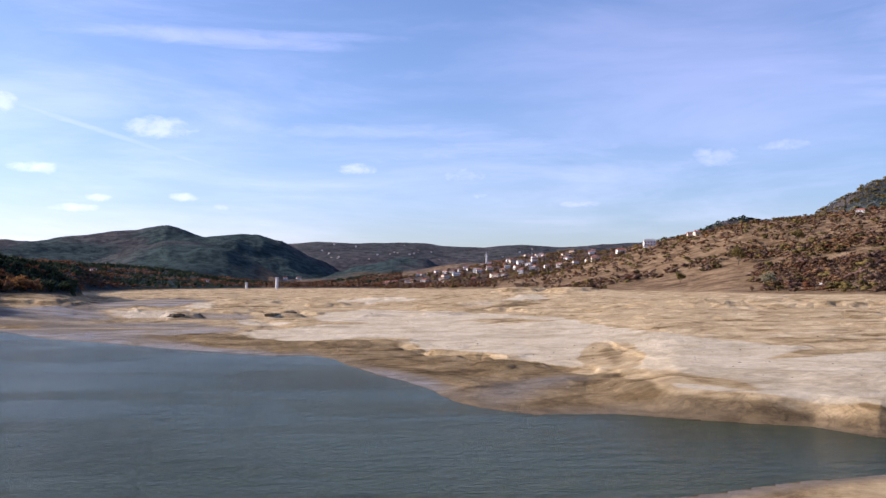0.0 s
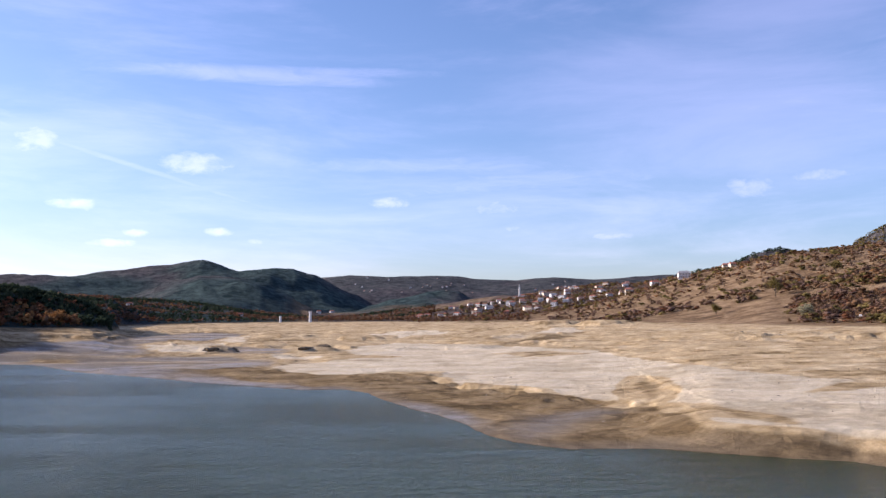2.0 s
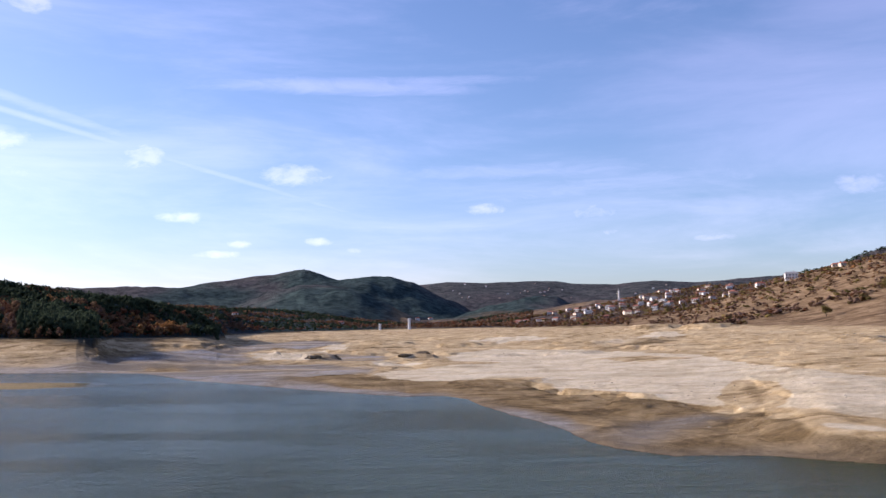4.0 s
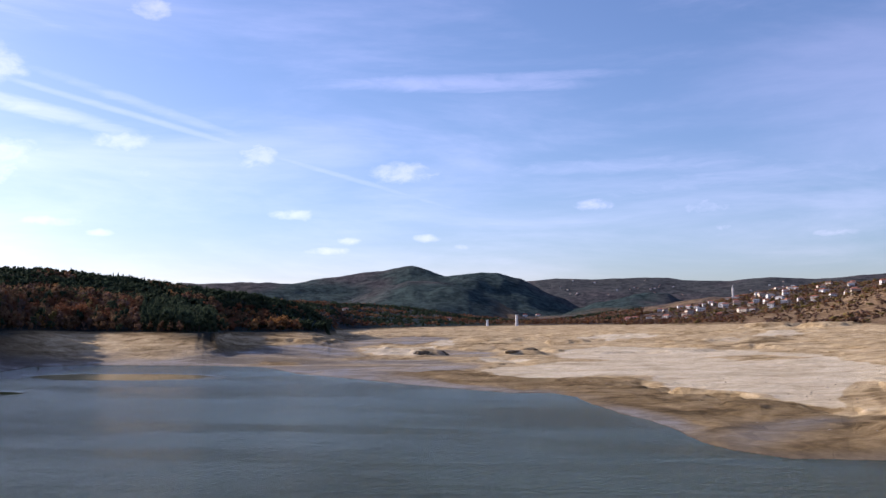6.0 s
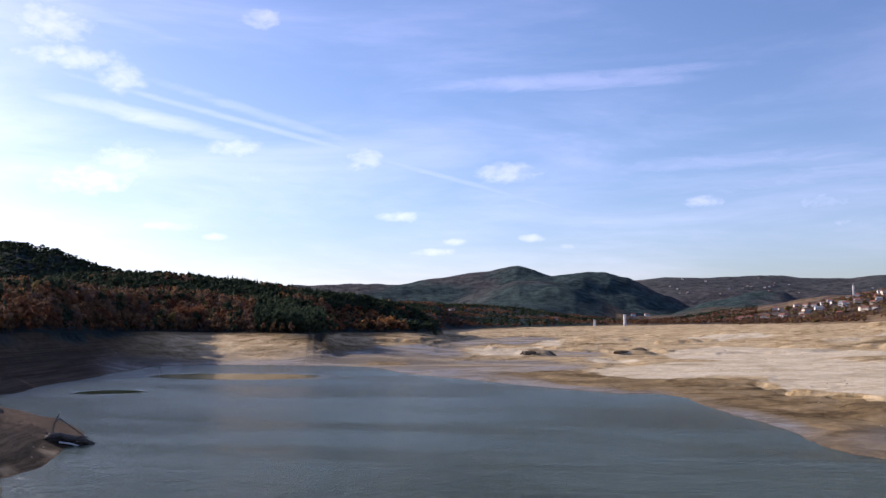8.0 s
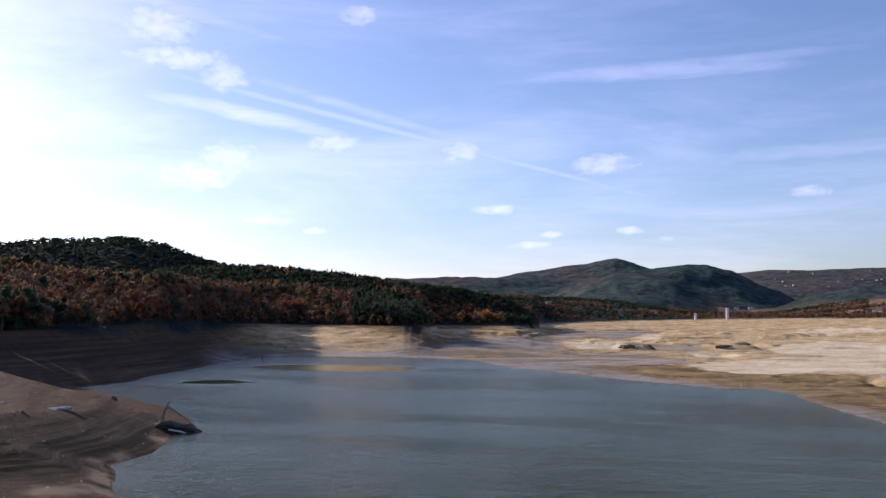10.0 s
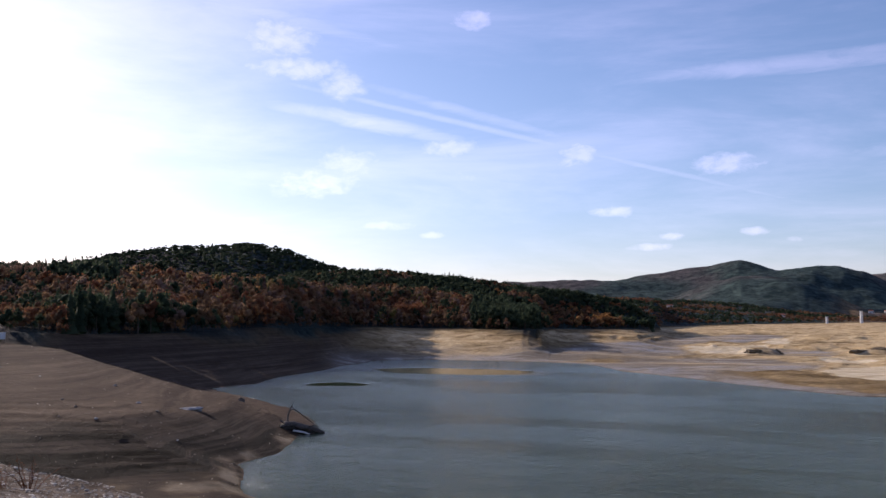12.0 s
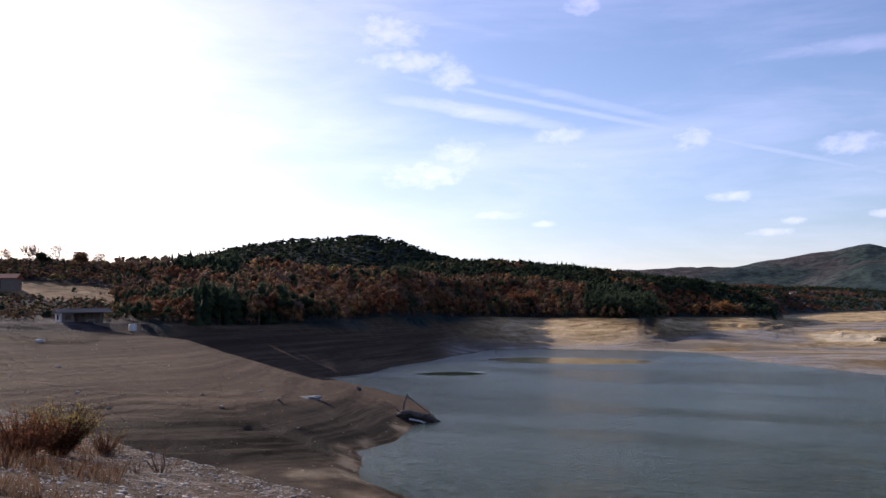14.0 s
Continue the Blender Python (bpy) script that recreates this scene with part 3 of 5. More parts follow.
    valley = 0.8 * grass * smooth01((r - 1180) / 160) * smooth01((11 - az) / 1.5) * smooth01((az + 12.5) / 2.5) * smooth01(0.75 + 1.3 * fbm(x / 90, y / 60, 3, 109))
    woods = np.maximum(woods, valley)
    # oak patches; the far ridge takes more of this haze-greyed tone
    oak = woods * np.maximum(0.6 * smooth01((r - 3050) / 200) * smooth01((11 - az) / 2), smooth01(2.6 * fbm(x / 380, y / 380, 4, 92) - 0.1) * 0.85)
    oak = np.maximum(oak, np.maximum(hedged, smooth01((valley - 0.05) / 0.3) * (r < 2250)))
    # by bearing: the west bank and promontory, whose backlit shade is in this mud's colour
    backlit_silt = np.maximum(smooth01((az - 38) / 4) * smooth01((r - 18) / 10), (sdn <= 0)) * (1 - grass)
    # low front of the promontory: damp mud plus painted shade of the scarp
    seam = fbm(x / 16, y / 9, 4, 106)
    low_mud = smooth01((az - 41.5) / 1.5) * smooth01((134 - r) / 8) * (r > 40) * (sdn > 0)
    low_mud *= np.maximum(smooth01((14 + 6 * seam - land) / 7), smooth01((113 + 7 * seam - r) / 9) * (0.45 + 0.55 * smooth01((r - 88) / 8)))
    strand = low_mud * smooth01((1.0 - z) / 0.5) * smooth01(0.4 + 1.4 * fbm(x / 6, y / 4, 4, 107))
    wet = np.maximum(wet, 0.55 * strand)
    shaded_ooze = low_mud * (1 - 0.8 * strand)
    return z, sand * (1 - dam), wet * (1 - dam), grass, woods, dam, oak, backlit_silt * (1 - dam) * (1 - strand), shaded_ooze * (1 - dam)


def height(x, y):
    return float(lie(np.array([x]), np.array([y]))[0])


def mesh_object(name, verts, faces, mats, parent=None, smooth=False, index=None):
    me = bpy.data.meshes.new(name)
    verts, faces = np.asarray(verts, np.float32), np.asarray(faces, np.int32)
    n, k = len(faces), faces.shape[1]
    me.vertices.add(len(verts))
    me.vertices.foreach_set("co", verts.ravel())
    me.loops.add(n * k)
    me.loops.foreach_set("vertex_index", faces.ravel())
    me.polygons.add(n)
    me.polygons.foreach_set("loop_start", np.arange(0, n * k, k, dtype=np.int32))
    me.polygons.foreach_set("loop_total", np.full(n, k, np.int32))
    if smooth:
        me.polygons.foreach_set("use_smooth", np.ones(n, bool))
    for m in mats:
        me.materials.append(m)
    if index is not None:
        me.polygons.foreach_set("material_index", np.asarray(index, np.int32))
    me.update(calc_edges=True)
    ob = new(name, me)
    ob.parent = parent
    return ob


def build_ground():
    fine = np.concatenate([np.arange(-27.5, 46, 0.11), np.arange(46, 70, 0.175)])
    coarse_a = np.linspace(70, 332.5 - 3, 70)
    az = np.radians(np.concatenate([fine, coarse_a]))
    rr = np.concatenate([np.linspace(0.01, 18, 40), np.geomspace(18.3, 80, 60), np.geomspace(80.4, 760, 350), np.geomspace(764, 1500, 50), np.geomspace(1515, 4900, 90)])
    A, R = np.meshgrid(az, rr)
    x, y = -np.sin(A) * R, np.cos(A) * R
    z, sand, wet, grass, woods, dam, oak, backlit_silt, shaded_ooze = lie(x.ravel(), y.ravel(), True)
    rows, cols = A.shape
    i = np.arange(rows * cols).reshape(rows, cols)
    n = np.roll(i, -1, axis=1)
    faces = np.stack([i[:-1], i[1:], n[1:], n[:-1]], -1).reshape(-1, 4)
    ob = mesh_object("ground", np.stack([x.ravel(), y.ravel(), z], 1), faces, [GROUND], smooth=True)
    for nm, v in (("sand", sand), ("wet", wet), ("grass", grass), ("forest", woods), ("dam", dam), ("oak", oak), ("backlit_silt", backlit_silt), ("shaded_ooze", shaded_ooze)):
        a = ob.data.attributes.new(nm, "FLOAT", "POINT")
        a.data.foreach_set("value", v.astype(np.float32))
    return tagged(ob, "dried reservoir bed of pale sand and brown mud below scrubby hills", "ground", kind="structure")


build_ground()


def build_water():
    v = [(-330, -5, 0), (120, -5, 0), (120, 400, 0), (-330, 400, 0)]
    ob = mesh_object("water", v, [(0, 1, 2, 3)], [WATER])
    return tagged(ob, "calm grey-green reservoir water with faint ripples", "water", kind="structure")


build_water()


# ---- woods ----
def crown_body(rng, shape, lumps, cuts):
    """The dense inside of a crown: ragged tiers for a conifer, else rounded lumps with gaps between them."""
    if shape == "cone":
        v, f = [], []
        tiers, n = (6, 8) if cuts > 1 else (4, 5)
        for t in range(tiers):
            z0, z1 = 0.10 + 0.74 * t / tiers, 0.34 + 0.66 * (t + 1) / tiers
            rad = 0.23 * (1 - 0.8 * t / tiers) * rng.uniform(0.85, 1.1)
            k = len(v)
            v += [(math.cos(6.283 * q / n + t) * rad * rng.uniform(0.5, 1.2), math.sin(6.283 * q / n + t) * rad * rng.uniform(0.5, 1.2), z0 + rng.uniform(-.06, .04)) for q in range(n)]
            v.append((rng.uniform(-.02, .02), rng.uniform(-.02, .02), min(z1, 1.0)))
            f += [(k + q, k + (q + 1) % n, k + n) for q in range(n)]
        return np.array(v), np.array(f)
    if cuts > 1:
        bm = bmesh.new()
        bmesh.ops.create_icosphere(bm, subdivisions=1, radius=1)
        v0 = np.array([q.co[:] for q in bm.verts])
        f0 = np.array([[q.index for q in w.verts] for w in bm.faces])
        bm.free()
    else:
        v0 = np.array([(1, 0, 0), (0, 1, 0), (-1, 0, 0), (0, -1, 0), (0, 0, 1), (0, 0, -1)], float)
        f0 = np.array([(0, 1, 4), (1, 2, 4), (2, 3, 4), (3, 0, 4), (1, 0, 5), (2, 1, 5), (3, 2, 5), (0, 3, 5)])
    V, F = [], []
    for k in range(lumps):
        a, h = 6.283 * (k / lumps + 0.2 * rng.random()), rng.random()
        out = shape[0] * (0.72 - 0.45 * h) * rng.uniform(0.5, 1.1) if k else 0.05
        c = np.array([math.cos(a) * out, math.sin(a) * out, 0.22 + 0.58 * h if k else shape[1]])
        size = (rng.uniform(0.08, 0.13) if cuts > 1 else rng.uniform(0.09, 0.19)) * (1.25 if k == 0 else 1)
        turn = Euler((rng.random() * 6, rng.random() * 6, rng.random() * 6)).to_matrix()
        V.append((v0 @ np.array(turn)) * rng.uniform(0.72, 1.2, (len(v0), 1)) * size * [1, 1, 0.85] + c)
        F.append(f0 + k * len(v0))
    return np.vstack(V), np.vstack(F)


def crown_proto(rng, pieces, shape, size, lumps, cuts):
    """A crown of unit height: its body with leaf clumps, small tilted facets, standing out all over it."""
    bv, bf = crown_body(rng, shape, lumps, cuts)
    v, f = [bv], [bf]
    at, spread = len(bv), (0.06 if cuts > 1 else 0.045) if shape != "cone" else 0.014
    for i in range(pieces):
        a, b, c = bv[bf[rng.integers(len(bf))]]
        w = rng.dirichlet((1, 1, 1))
        p = a * w[0] + b * w[1] + c * w[2] + rng.normal(0, spread, 3)
        s = size * (0.4 + 0.9 * rng.random())
        e = rng.normal(size=(3, 3))
        e /= np.linalg.norm(e, axis=1)[:, None]
        v.append(np.array([p + e[0] * s, p + e[1] * s, p + e[2] * s]))
        f.append(np.array([(at, at + 1, at + 2)]))
        at += 3
    return np.vstack(v), np.vstack(f)


def trunk_proto(top, rad):
    v, f = [], []
    for z, q in ((-0.05, rad), (top, rad * 0.4)):
        v += [(math.cos(a) * q, math.sin(a) * q, z) for a in (0, 2.1, 4.2)]
    for i in range(3):
        j = (i + 1) % 3
        f += [(i, j, 3 + j), (i, 3 + j, 3 + i)]
    return np.array(v), np.array(f)


def proto_set(seed, pieces, size, cone, lumps, cuts):
    rng = np.random.default_rng(seed)
    out = []
    for i in range(8):
        shape = "cone" if cone else (0.36 + 0.12 * rng.random(), 0.55, 0)
        cv, cf = crown_proto(rng, pieces, shape, size, lumps, cuts)
        tv, tf = trunk_proto(0.55 if not cone else 0.9, 0.016)
        out.append((np.vstack([cv, tv]), np.vstack([cf, tf + len(cv)]), len(cf), len(tf)))
    return out


PROTO = {("leaf", "near"): proto_set(1, 300, 0.036, False, 6, 2), ("cone", "near"): proto_set(2, 170, 0.04, True, 0, 2),
         ("leaf", "mid"): proto_set(3, 62, 0.065, False, 4, 1), ("cone", "mid"): proto_set(4, 34, 0.06, True, 0, 1),
         ("leaf", "far"): proto_set(5, 18, 0.095, False, 3, 1), ("cone", "far"): proto_set(6, 10, 0.08, True, 0, 1)}


def plant(name, label, spots, detail, seed, sink=0.05):
    """One stand of trees. spots: x, y, height, kind of leaf, width factor."""
    rng = np.random.default_rng(seed)
    mats = list(LEAF.values()) + [BARK]
    keys = list(LEAF)
    V, F, M, T, at = [], [], [], [], 0
    zs = lie(np.array([s[0] for s in spots]), np.array([s[1] for s in spots]))
    for (x, y, h, kind, wide), z in zip(spots, zs):
        v, f, nc, nt = PROTO["cone" if kind == "pine" and rng.random() < 0.12 else "leaf", detail][rng.integers(8)]
        a = rng.random() * 6.283
        c, s = math.cos(a) * h * wide, math.sin(a) * h * wide
        w = np.stack([v[:, 0] * c - v[:, 1] * s + x, v[:, 0] * s + v[:, 1] * c + y, v[:, 2] * h + z - sink * h], 1)
        V.append(w)
        F.append(f + at)
        M.append(np.concatenate([np.full(nc, keys.index(kind)), np.full(nt, len(keys))]))
        T.append(np.full(len(v), rng.uniform(-0.42, 0.42)))
        at += len(v)
    ob = mesh_object(name, np.vstack(V), np.vstack(F), mats, smooth=True, index=np.concatenate(M))
    tint = ob.data.attributes.new("tint", "FLOAT", "POINT")
    tint.data.foreach_set("value", np.concatenate(T).astype(np.float32))
    return tagged(ob, label, "woods", kind="stuff")


def scatter(rng, n, az0, az1, r0, r1):
    a = np.radians(rng.uniform(az0, az1, n))
    r = np.sqrt(rng.uniform(r0 * r0, r1 * r1, n))
    return -np.sin(a) * r, np.cos(a) * r, np.degrees(a), r


def choose(rng, p):
    return list(p)[int(rng.choice(len(p), p=np.array(list(p.values())) / sum(p.values())))]


AUTUMN = {"rust": 2.4, "orange": 0.5, "brown": 5.5, "bare": 2.4, "pine": 1.6, "olive": 0.4}


def west_woods():
    rng = np.random.default_rng(20)
    x, y, az, r = scatter(rng, 7600, 28.4, 60.5, 225, 640)
    foot = np.interp(az, FOOT[:, 0], FOOT[:, 1])
    stand, tone = fbm(x / 45, y / 45, 3, 81), fbm(x / 26, y / 26, 3, 82)
    spots = []
    for i in range(len(x)):
        if r[i] < foot[i] + 3 or r[i] > 600:
            continue
        up = (r[i] - foot[i]) / 200
        if (az[i] < 32.5 and up > 0.03) or stand[i] > 0.36 or (az[i] > 53 and stand[i] > -0.15):
            kind = "pine"
        elif tone[i] > 0.22:
            kind = choose(rng, {"rust": 4, "orange": 0.6, "brown": 4})
        elif tone[i] < -0.2:
            kind = choose(rng, {"bare": 3, "brown": 5, "pine": 1.0})
        else:
            kind = choose(rng, AUTUMN)
        edge = 0.6 if r[i] < foot[i] + 9 and az[i] < 51 else 1.0
        spots.append((x[i], y[i], edge * rng.uniform(7.0, 12.0) * (1.12 if kind == "pine" else 1.0) * np.interp(az[i], [50, 51, 55, 57.5, 60.5], [1.0, 1.2, 1.1, 0.75, 0.5]), kind, rng.uniform(0.66, 0.95), r[i] - foot[i]))
    front = [s for s in spots if s[5] < 85]
    behind = [s for s in spots if s[5] >= 85]
    plant("autumn_woods", "dense autumn woods of rust, brown and dark green trees above the shore", [s[:5] for s in front], "near", 1)
    plant("upper_woods", "brown and rust autumn woods with dark pines on the upper slope", [s[:5] for s in behind], "mid", 8)
    x, y, az, r = scatter(rng, 4600, 21.3, 44, 560, 900)
    foot = np.interp(az, FOOT[:, 0], FOOT[:, 1])
    tone = fbm(x / 50, y / 50, 3, 83)
    spots = []
    for i in range(len(x)):
        if r[i] < foot[i] + 3 or r[i] > 850:
            continue
        low = r[i] < foot[i] + (105 if az[i] < 29.5 else 45)
        kind = choose(rng, {"rust": 4, "orange": 2.2, "brown": 3, "pine": 1}) if low and tone[i] > -0.35 and az[i] > 23.2 else ("pine" if tone[i] < 0.5 else choose(rng, AUTUMN))
        spots.append((x[i], y[i], rng.uniform(7, 11), kind, rng.uniform(0.9, 1.3)))
    plant("headland_woods", "dark pine and orange oak woods on the wooded headland", spots, "mid", 2)
    x, y, az, r = scatter(rng, 4400, 33, 64, 640, 1100)
    tone = fbm(x / 70, y / 70, 3, 84)
    spots = []
    for i in range(len(x)):
        kind = "pine" if tone[i] < 0.15 + (r[i] - 700) / 400 else choose(rng, AUTUMN)
        spots.append((x[i], y[i], rng.uniform(5.5, 8.5), kind, rng.uniform(1.7, 2.3)))
    plant("pine_woods", "dark green pine woods covering the rounded hill", spots, "far", 3)


west_woods()


def west_scrub():
    """Hedges and low bushes round the hut and the field above it."""
    rng = np.random.default_rng(25)
    x, y, az, r = scatter(rng, 5200, 57, 71, 205, 470)
    dens = fbm(x / 40, y / 30, 3, 87)
    spots = []
    for i in range(len(x)):
        foot = np.interp(az[i], FOOT[:, 0], FOOT[:, 1])
        if r[i] < foot + 12 or (az[i] < 60.3 and r[i] < 400):
            continue
        if 62 - 0.8 < az[i] < 64.6 and r[i] < 236:
            continue
        field = 296 < r[i] < 345 and az[i] > 60.6
        if field and rng.random() > 0.02 or not field and dens[i] < -0.75:
            continue
        h = rng.uniform(1.0, 2.6) if r[i] < 296 else rng.uniform(1.6, 4.2)
        kind = choose(rng, {"brown": 5, "bare": 2, "olive": 1.5, "pine": 3.0, "rust": 0.5})
        spots.append((x[i], y[i], h, kind, rng.uniform(1.2, 1.8)))
    plant("hedge_scrub", "dull brown and green hedges and bushes round the field", spots, "far", 7)


west_scrub()


def far_woods():
    rng = np.random.default_rng(30)
    x, y, az, r = scatter(rng, 14000, 2.5, 30, 880, 2100)
    tone = fbm(x / 110, y / 110, 4, 85)
    foot = np.interp(az, FOOT[:, 0], FOOT[:, 1])
    spots = []
    for i in range(len(x)):
        if r[i] < foot[i] + 5 or (az[i] < 21.5 and r[i] < 880):
            continue
        low = r[i] < foot[i] + 220
        kind = choose(rng, {"rust": 3, "brown": 5, "bare": 2.5, "orange": 0.4}) if tone[i] > (-0.3 if low else -0.05) else "pine"
        spots.append((x[i], y[i], rng.uniform(6, 10), kind, rng.uniform(1.2, 1.8)))
    plant("valley_woods", "russet oak and dark pine woods at the head of the valley", spots[:7200], "far", 4)


far_woods()


def east_scrub():
    rng = np.random.default_rng(40)
    x, y, az, r = scatter(rng, 19000, -29, 4, 500, 1950)
    foot = np.interp(az, FOOT[:, 0], FOOT[:, 1])
    dens = fbm(x / 60, y / 45, 4, 86) * 1.25
    spots_n, spots_f = [], []
    for i in range(len(x)):
        up = r[i] - foot[i]
        bare = smooth01((-9.5 - az[i]) / 2) * smooth01((az[i] + 18.5) / 2) * smooth01((r[i] - 560) / 60) * smooth01((860 - r[i]) / 80)
        if up < 18 or dens[i] < 0.3 * rng.random() - 0.12 + 0.6 * bare - 0.75 * smooth01((up - 120) / 380):
            continue
        kind = choose(rng, {"brown": 6.0, "bare": 3.0, "olive": 2.4, "rust": 0.9, "orange": 0.7} if up > 260 else {"brown": 4.0, "bare": 5.0, "olive": 1.2, "rust": 1.2})
        if r[i] > 1600 and az[i] < -13:
            kind = "pine" if az[i] > -20 else "olive"
        h = rng.uniform(3.6, 8.0) * (1.25 if kind in ("olive", "pine") else 1)
        (spots_n if r[i] < 900 else spots_f).append((x[i], y[i], h, kind, rng.uniform(1.6, 2.6)))
    x, y, az, r = scatter(rng, 6000, -29, -6, 560, 930)
    foot = np.interp(az, FOOT[:, 0], FOOT[:, 1])
    dens = fbm(x / 45, y / 38, 4, 95) * 1.3
    for i in range(len(x)):
        up = r[i] - foot[i]
        bare = smooth01((-9.5 - az[i]) / 2) * smooth01((az[i] + 18.5) / 2)
        if up < 22 or dens[i] < 0.20 + 0.6 * bare - 0.22 * smooth01(up / 220):
            continue
        kind = choose(rng, {"brown": 5, "bare": 4.5, "olive": 1.3, "rust": 0.8})
        spots_n.append((x[i], y[i], rng.uniform(2.6, 6.0) * (1.9 if rng.random() < 0.22 else 1.0), kind, rng.uniform(1.5, 2.4)))
    for i in range(260):
        a, q = rng.uniform(-3.2, 4.2), rng.uniform(0, 170)
        p = bearing(a) * (np.interp(a, FOOT[:, 0], FOOT[:, 1]) + 25 + q)
        spots_n.insert(0, (p.x, p.y, rng.uniform(5, 9), choose(rng, {"brown": 4, "rust": 2.5, "bare": 2}), rng.uniform(1.0, 1.4)))
    lower = [s for s in spots_n if math.hypot(s[0], s[1]) < 760]
    upper = [s for s in spots_n if math.hypot(s[0], s[1]) >= 760]
    plant("shore_scrub", "brown twiggy bushes and small trees at the foot of the hill", lower[:640], "near", 9, 0.22)
    plant("hillside_scrub", "brown and olive scrub bushes dotted over the dry grass hillside", upper[:2600], "mid", 5, 0.25)
    for n, a0, a1, r0, r1, mix in ((1200, -29, -20.5, 1480, 1890, {"olive": 6, "pine": 2, "brown": 1}), (450, -19.6, -14.2, 1600, 1760, {"pine": 1})):
        sx, sy, sa, sr = scatter(rng, n, a0, a1, r0, r1)
        spots_f[:0] = [(sx[i], sy[i], rng.uniform(3.5, 6.5), choose(rng, mix), rng.uniform(1.3, 1.9)) for i in range(n)]
    sx, sy, sa, sr = scatter(rng, 1300, -11, 4, 1150, 1900)
    spots_f[:0] = [(sx[i], sy[i], rng.uniform(3, 8), choose(rng, {"brown": 4, "bare": 2, "rust": 1.5, "olive": 1.2}), rng.uniform(1.2, 2.0)) for i in range(1300)]
    plant("far_scrub", "brown autumn scrub on the upper hillside", spots_f[:9600], "far", 6, 0.25)


east_scrub()


# ---- things ----
def part(name, bm, material, parent, label=""):
    me = bpy.data.meshes.new(name)
    bm.normal_update()
    bm.to_mesh(me)
    bm.free()
    me.materials.append(material)
    ob = new(name, me)
    ob.parent = parent
    return tagged(ob, label)


def thing(name, label, category, m, group="", size=1.0):
    ob = new(name)
    ob.empty_display_size = size
    ob.matrix_basis = m
    return tagged(ob, label, category, group)


def spot(az, r, dz=0.0, turn=0.0):
    """A pose on the ground at a bearing and distance; turned to face the water unless turned further."""
    x, y = -math.sin(radians(az)) * r, math.cos(radians(az)) * r
    return pose(x, y, height(x, y) + dz, 0, 0, az + turn)


def box(bm, x0, x1, y0, y1, z0, z1, bevel=0.0):
    v = [bm.verts.new(p) for p in ((x0, y0, z0), (x1, y0, z0), (x1, y1, z0), (x0, y1, z0), (x0, y0, z1), (x1, y0, z1), (x1, y1, z1), (x0, y1, z1))]
    fs = [bm.faces.new([v[i] for i in q]) for q in ((3, 2, 1, 0), (4, 5, 6, 7), (0, 1, 5, 4), (1, 2, 6, 5), (2, 3, 7, 6), (3, 0, 4, 7))]
    if bevel:
        bmesh.ops.bevel(bm, geom=list({e for f in fs for e in f.edges}), offset=bevel, segments=1, affect="EDGES")
    return bm


def boxes(*rows, bevel=0.0):
    bm = bmesh.new()
    for r in rows:
        box(bm, *r, bevel=bevel)
    return bm


def tube(bm, points, radii, sides=7):
    """A tapered round bar through points."""
    rings = []
    for i, (p, q) in enumerate(zip(points, radii)):
        p = Vector(p)
        d = (Vector(points[min(i + 1, len(points) - 1)]) - Vector(points[max(i - 1, 0)])).normalized()
        a = d.orthogonal().normalized()
        b = d.cross(a)
        rings.append([bm.verts.new(p + (a * math.cos(t) + b * math.sin(t)) * q) for t in [2 * math.pi * k / sides for k in range(sides)]])
    for r0, r1 in zip(rings, rings[1:]):
        for k in range(sides):
            bm.faces.new((r0[k], r0[(k + 1) % sides], r1[(k + 1) % sides], r1[k]))
    bm.faces.new(rings[0][::-1])
    bm.faces.new(rings[-1])
    return bm


def prism_roof(w, d, z, rise, over=0.35, thick=0.18, hip=0.0):
    bm = bmesh.new()
    a, b = w / 2 + over, d / 2 + over
    ridge = a - hip
    for dz in (0, thick):
        q = [bm.verts.new(p) for p in ((-a, -b, z + dz), (a, -b, z + dz), (a, b, z + dz), (-a, b, z + dz), (-ridge, 0, z + rise + dz), (ridge, 0, z + rise + dz))]
        fs = ((0, 1, 5, 4), (2, 3, 4, 5), (1, 2, 5), (3, 0, 4)) if dz else ((4, 5, 1, 0), (5, 4, 3, 2), (5, 2, 1), (4, 0, 3))
        for f in fs:
            bm.faces.new([q[i] for i in f])
        if dz:
            for i, j in ((0, 1), (1, 2), (2, 3), (3, 0)):
                bm.faces.new((low[i], low[j], q[j], q[i]))
        low = q
    return bm


PLASTER = {n: plain_material("plaster_" + n, d, l, 0.8, 0.9) for n, d, l in (
    ("white", (0.52, 0.50, 0.47), (0.74, 0.72, 0.68)), ("cream", (0.50, 0.44, 0.34), (0.66, 0.58, 0.46)), ("brick", (0.26, 0.13, 0.09), (0.38, 0.20, 0.14)))}
TILE = {n: plain_material("roof_" + n, d, l, 1.2, 0.85, 0.05) for n, d, l in (
    ("red", (0.22, 0.075, 0.045), (0.36, 0.14, 0.085)), ("brown", (0.15, 0.075, 0.05), (0.26, 0.14, 0.10)), ("grey", (0.20, 0.20, 0.20), (0.34, 0.33, 0.32)))}
WINDOW = Mat("window_glass", 0.08, 0.5)
WINDOW.colour((0.02, 0.025, 0.03))
WINDOW = WINDOW.m
WOOD = plain_material("weathered_wood", (0.09, 0.07, 0.055), (0.24, 0.20, 0.16), 6.0, 0.9, 0.02)
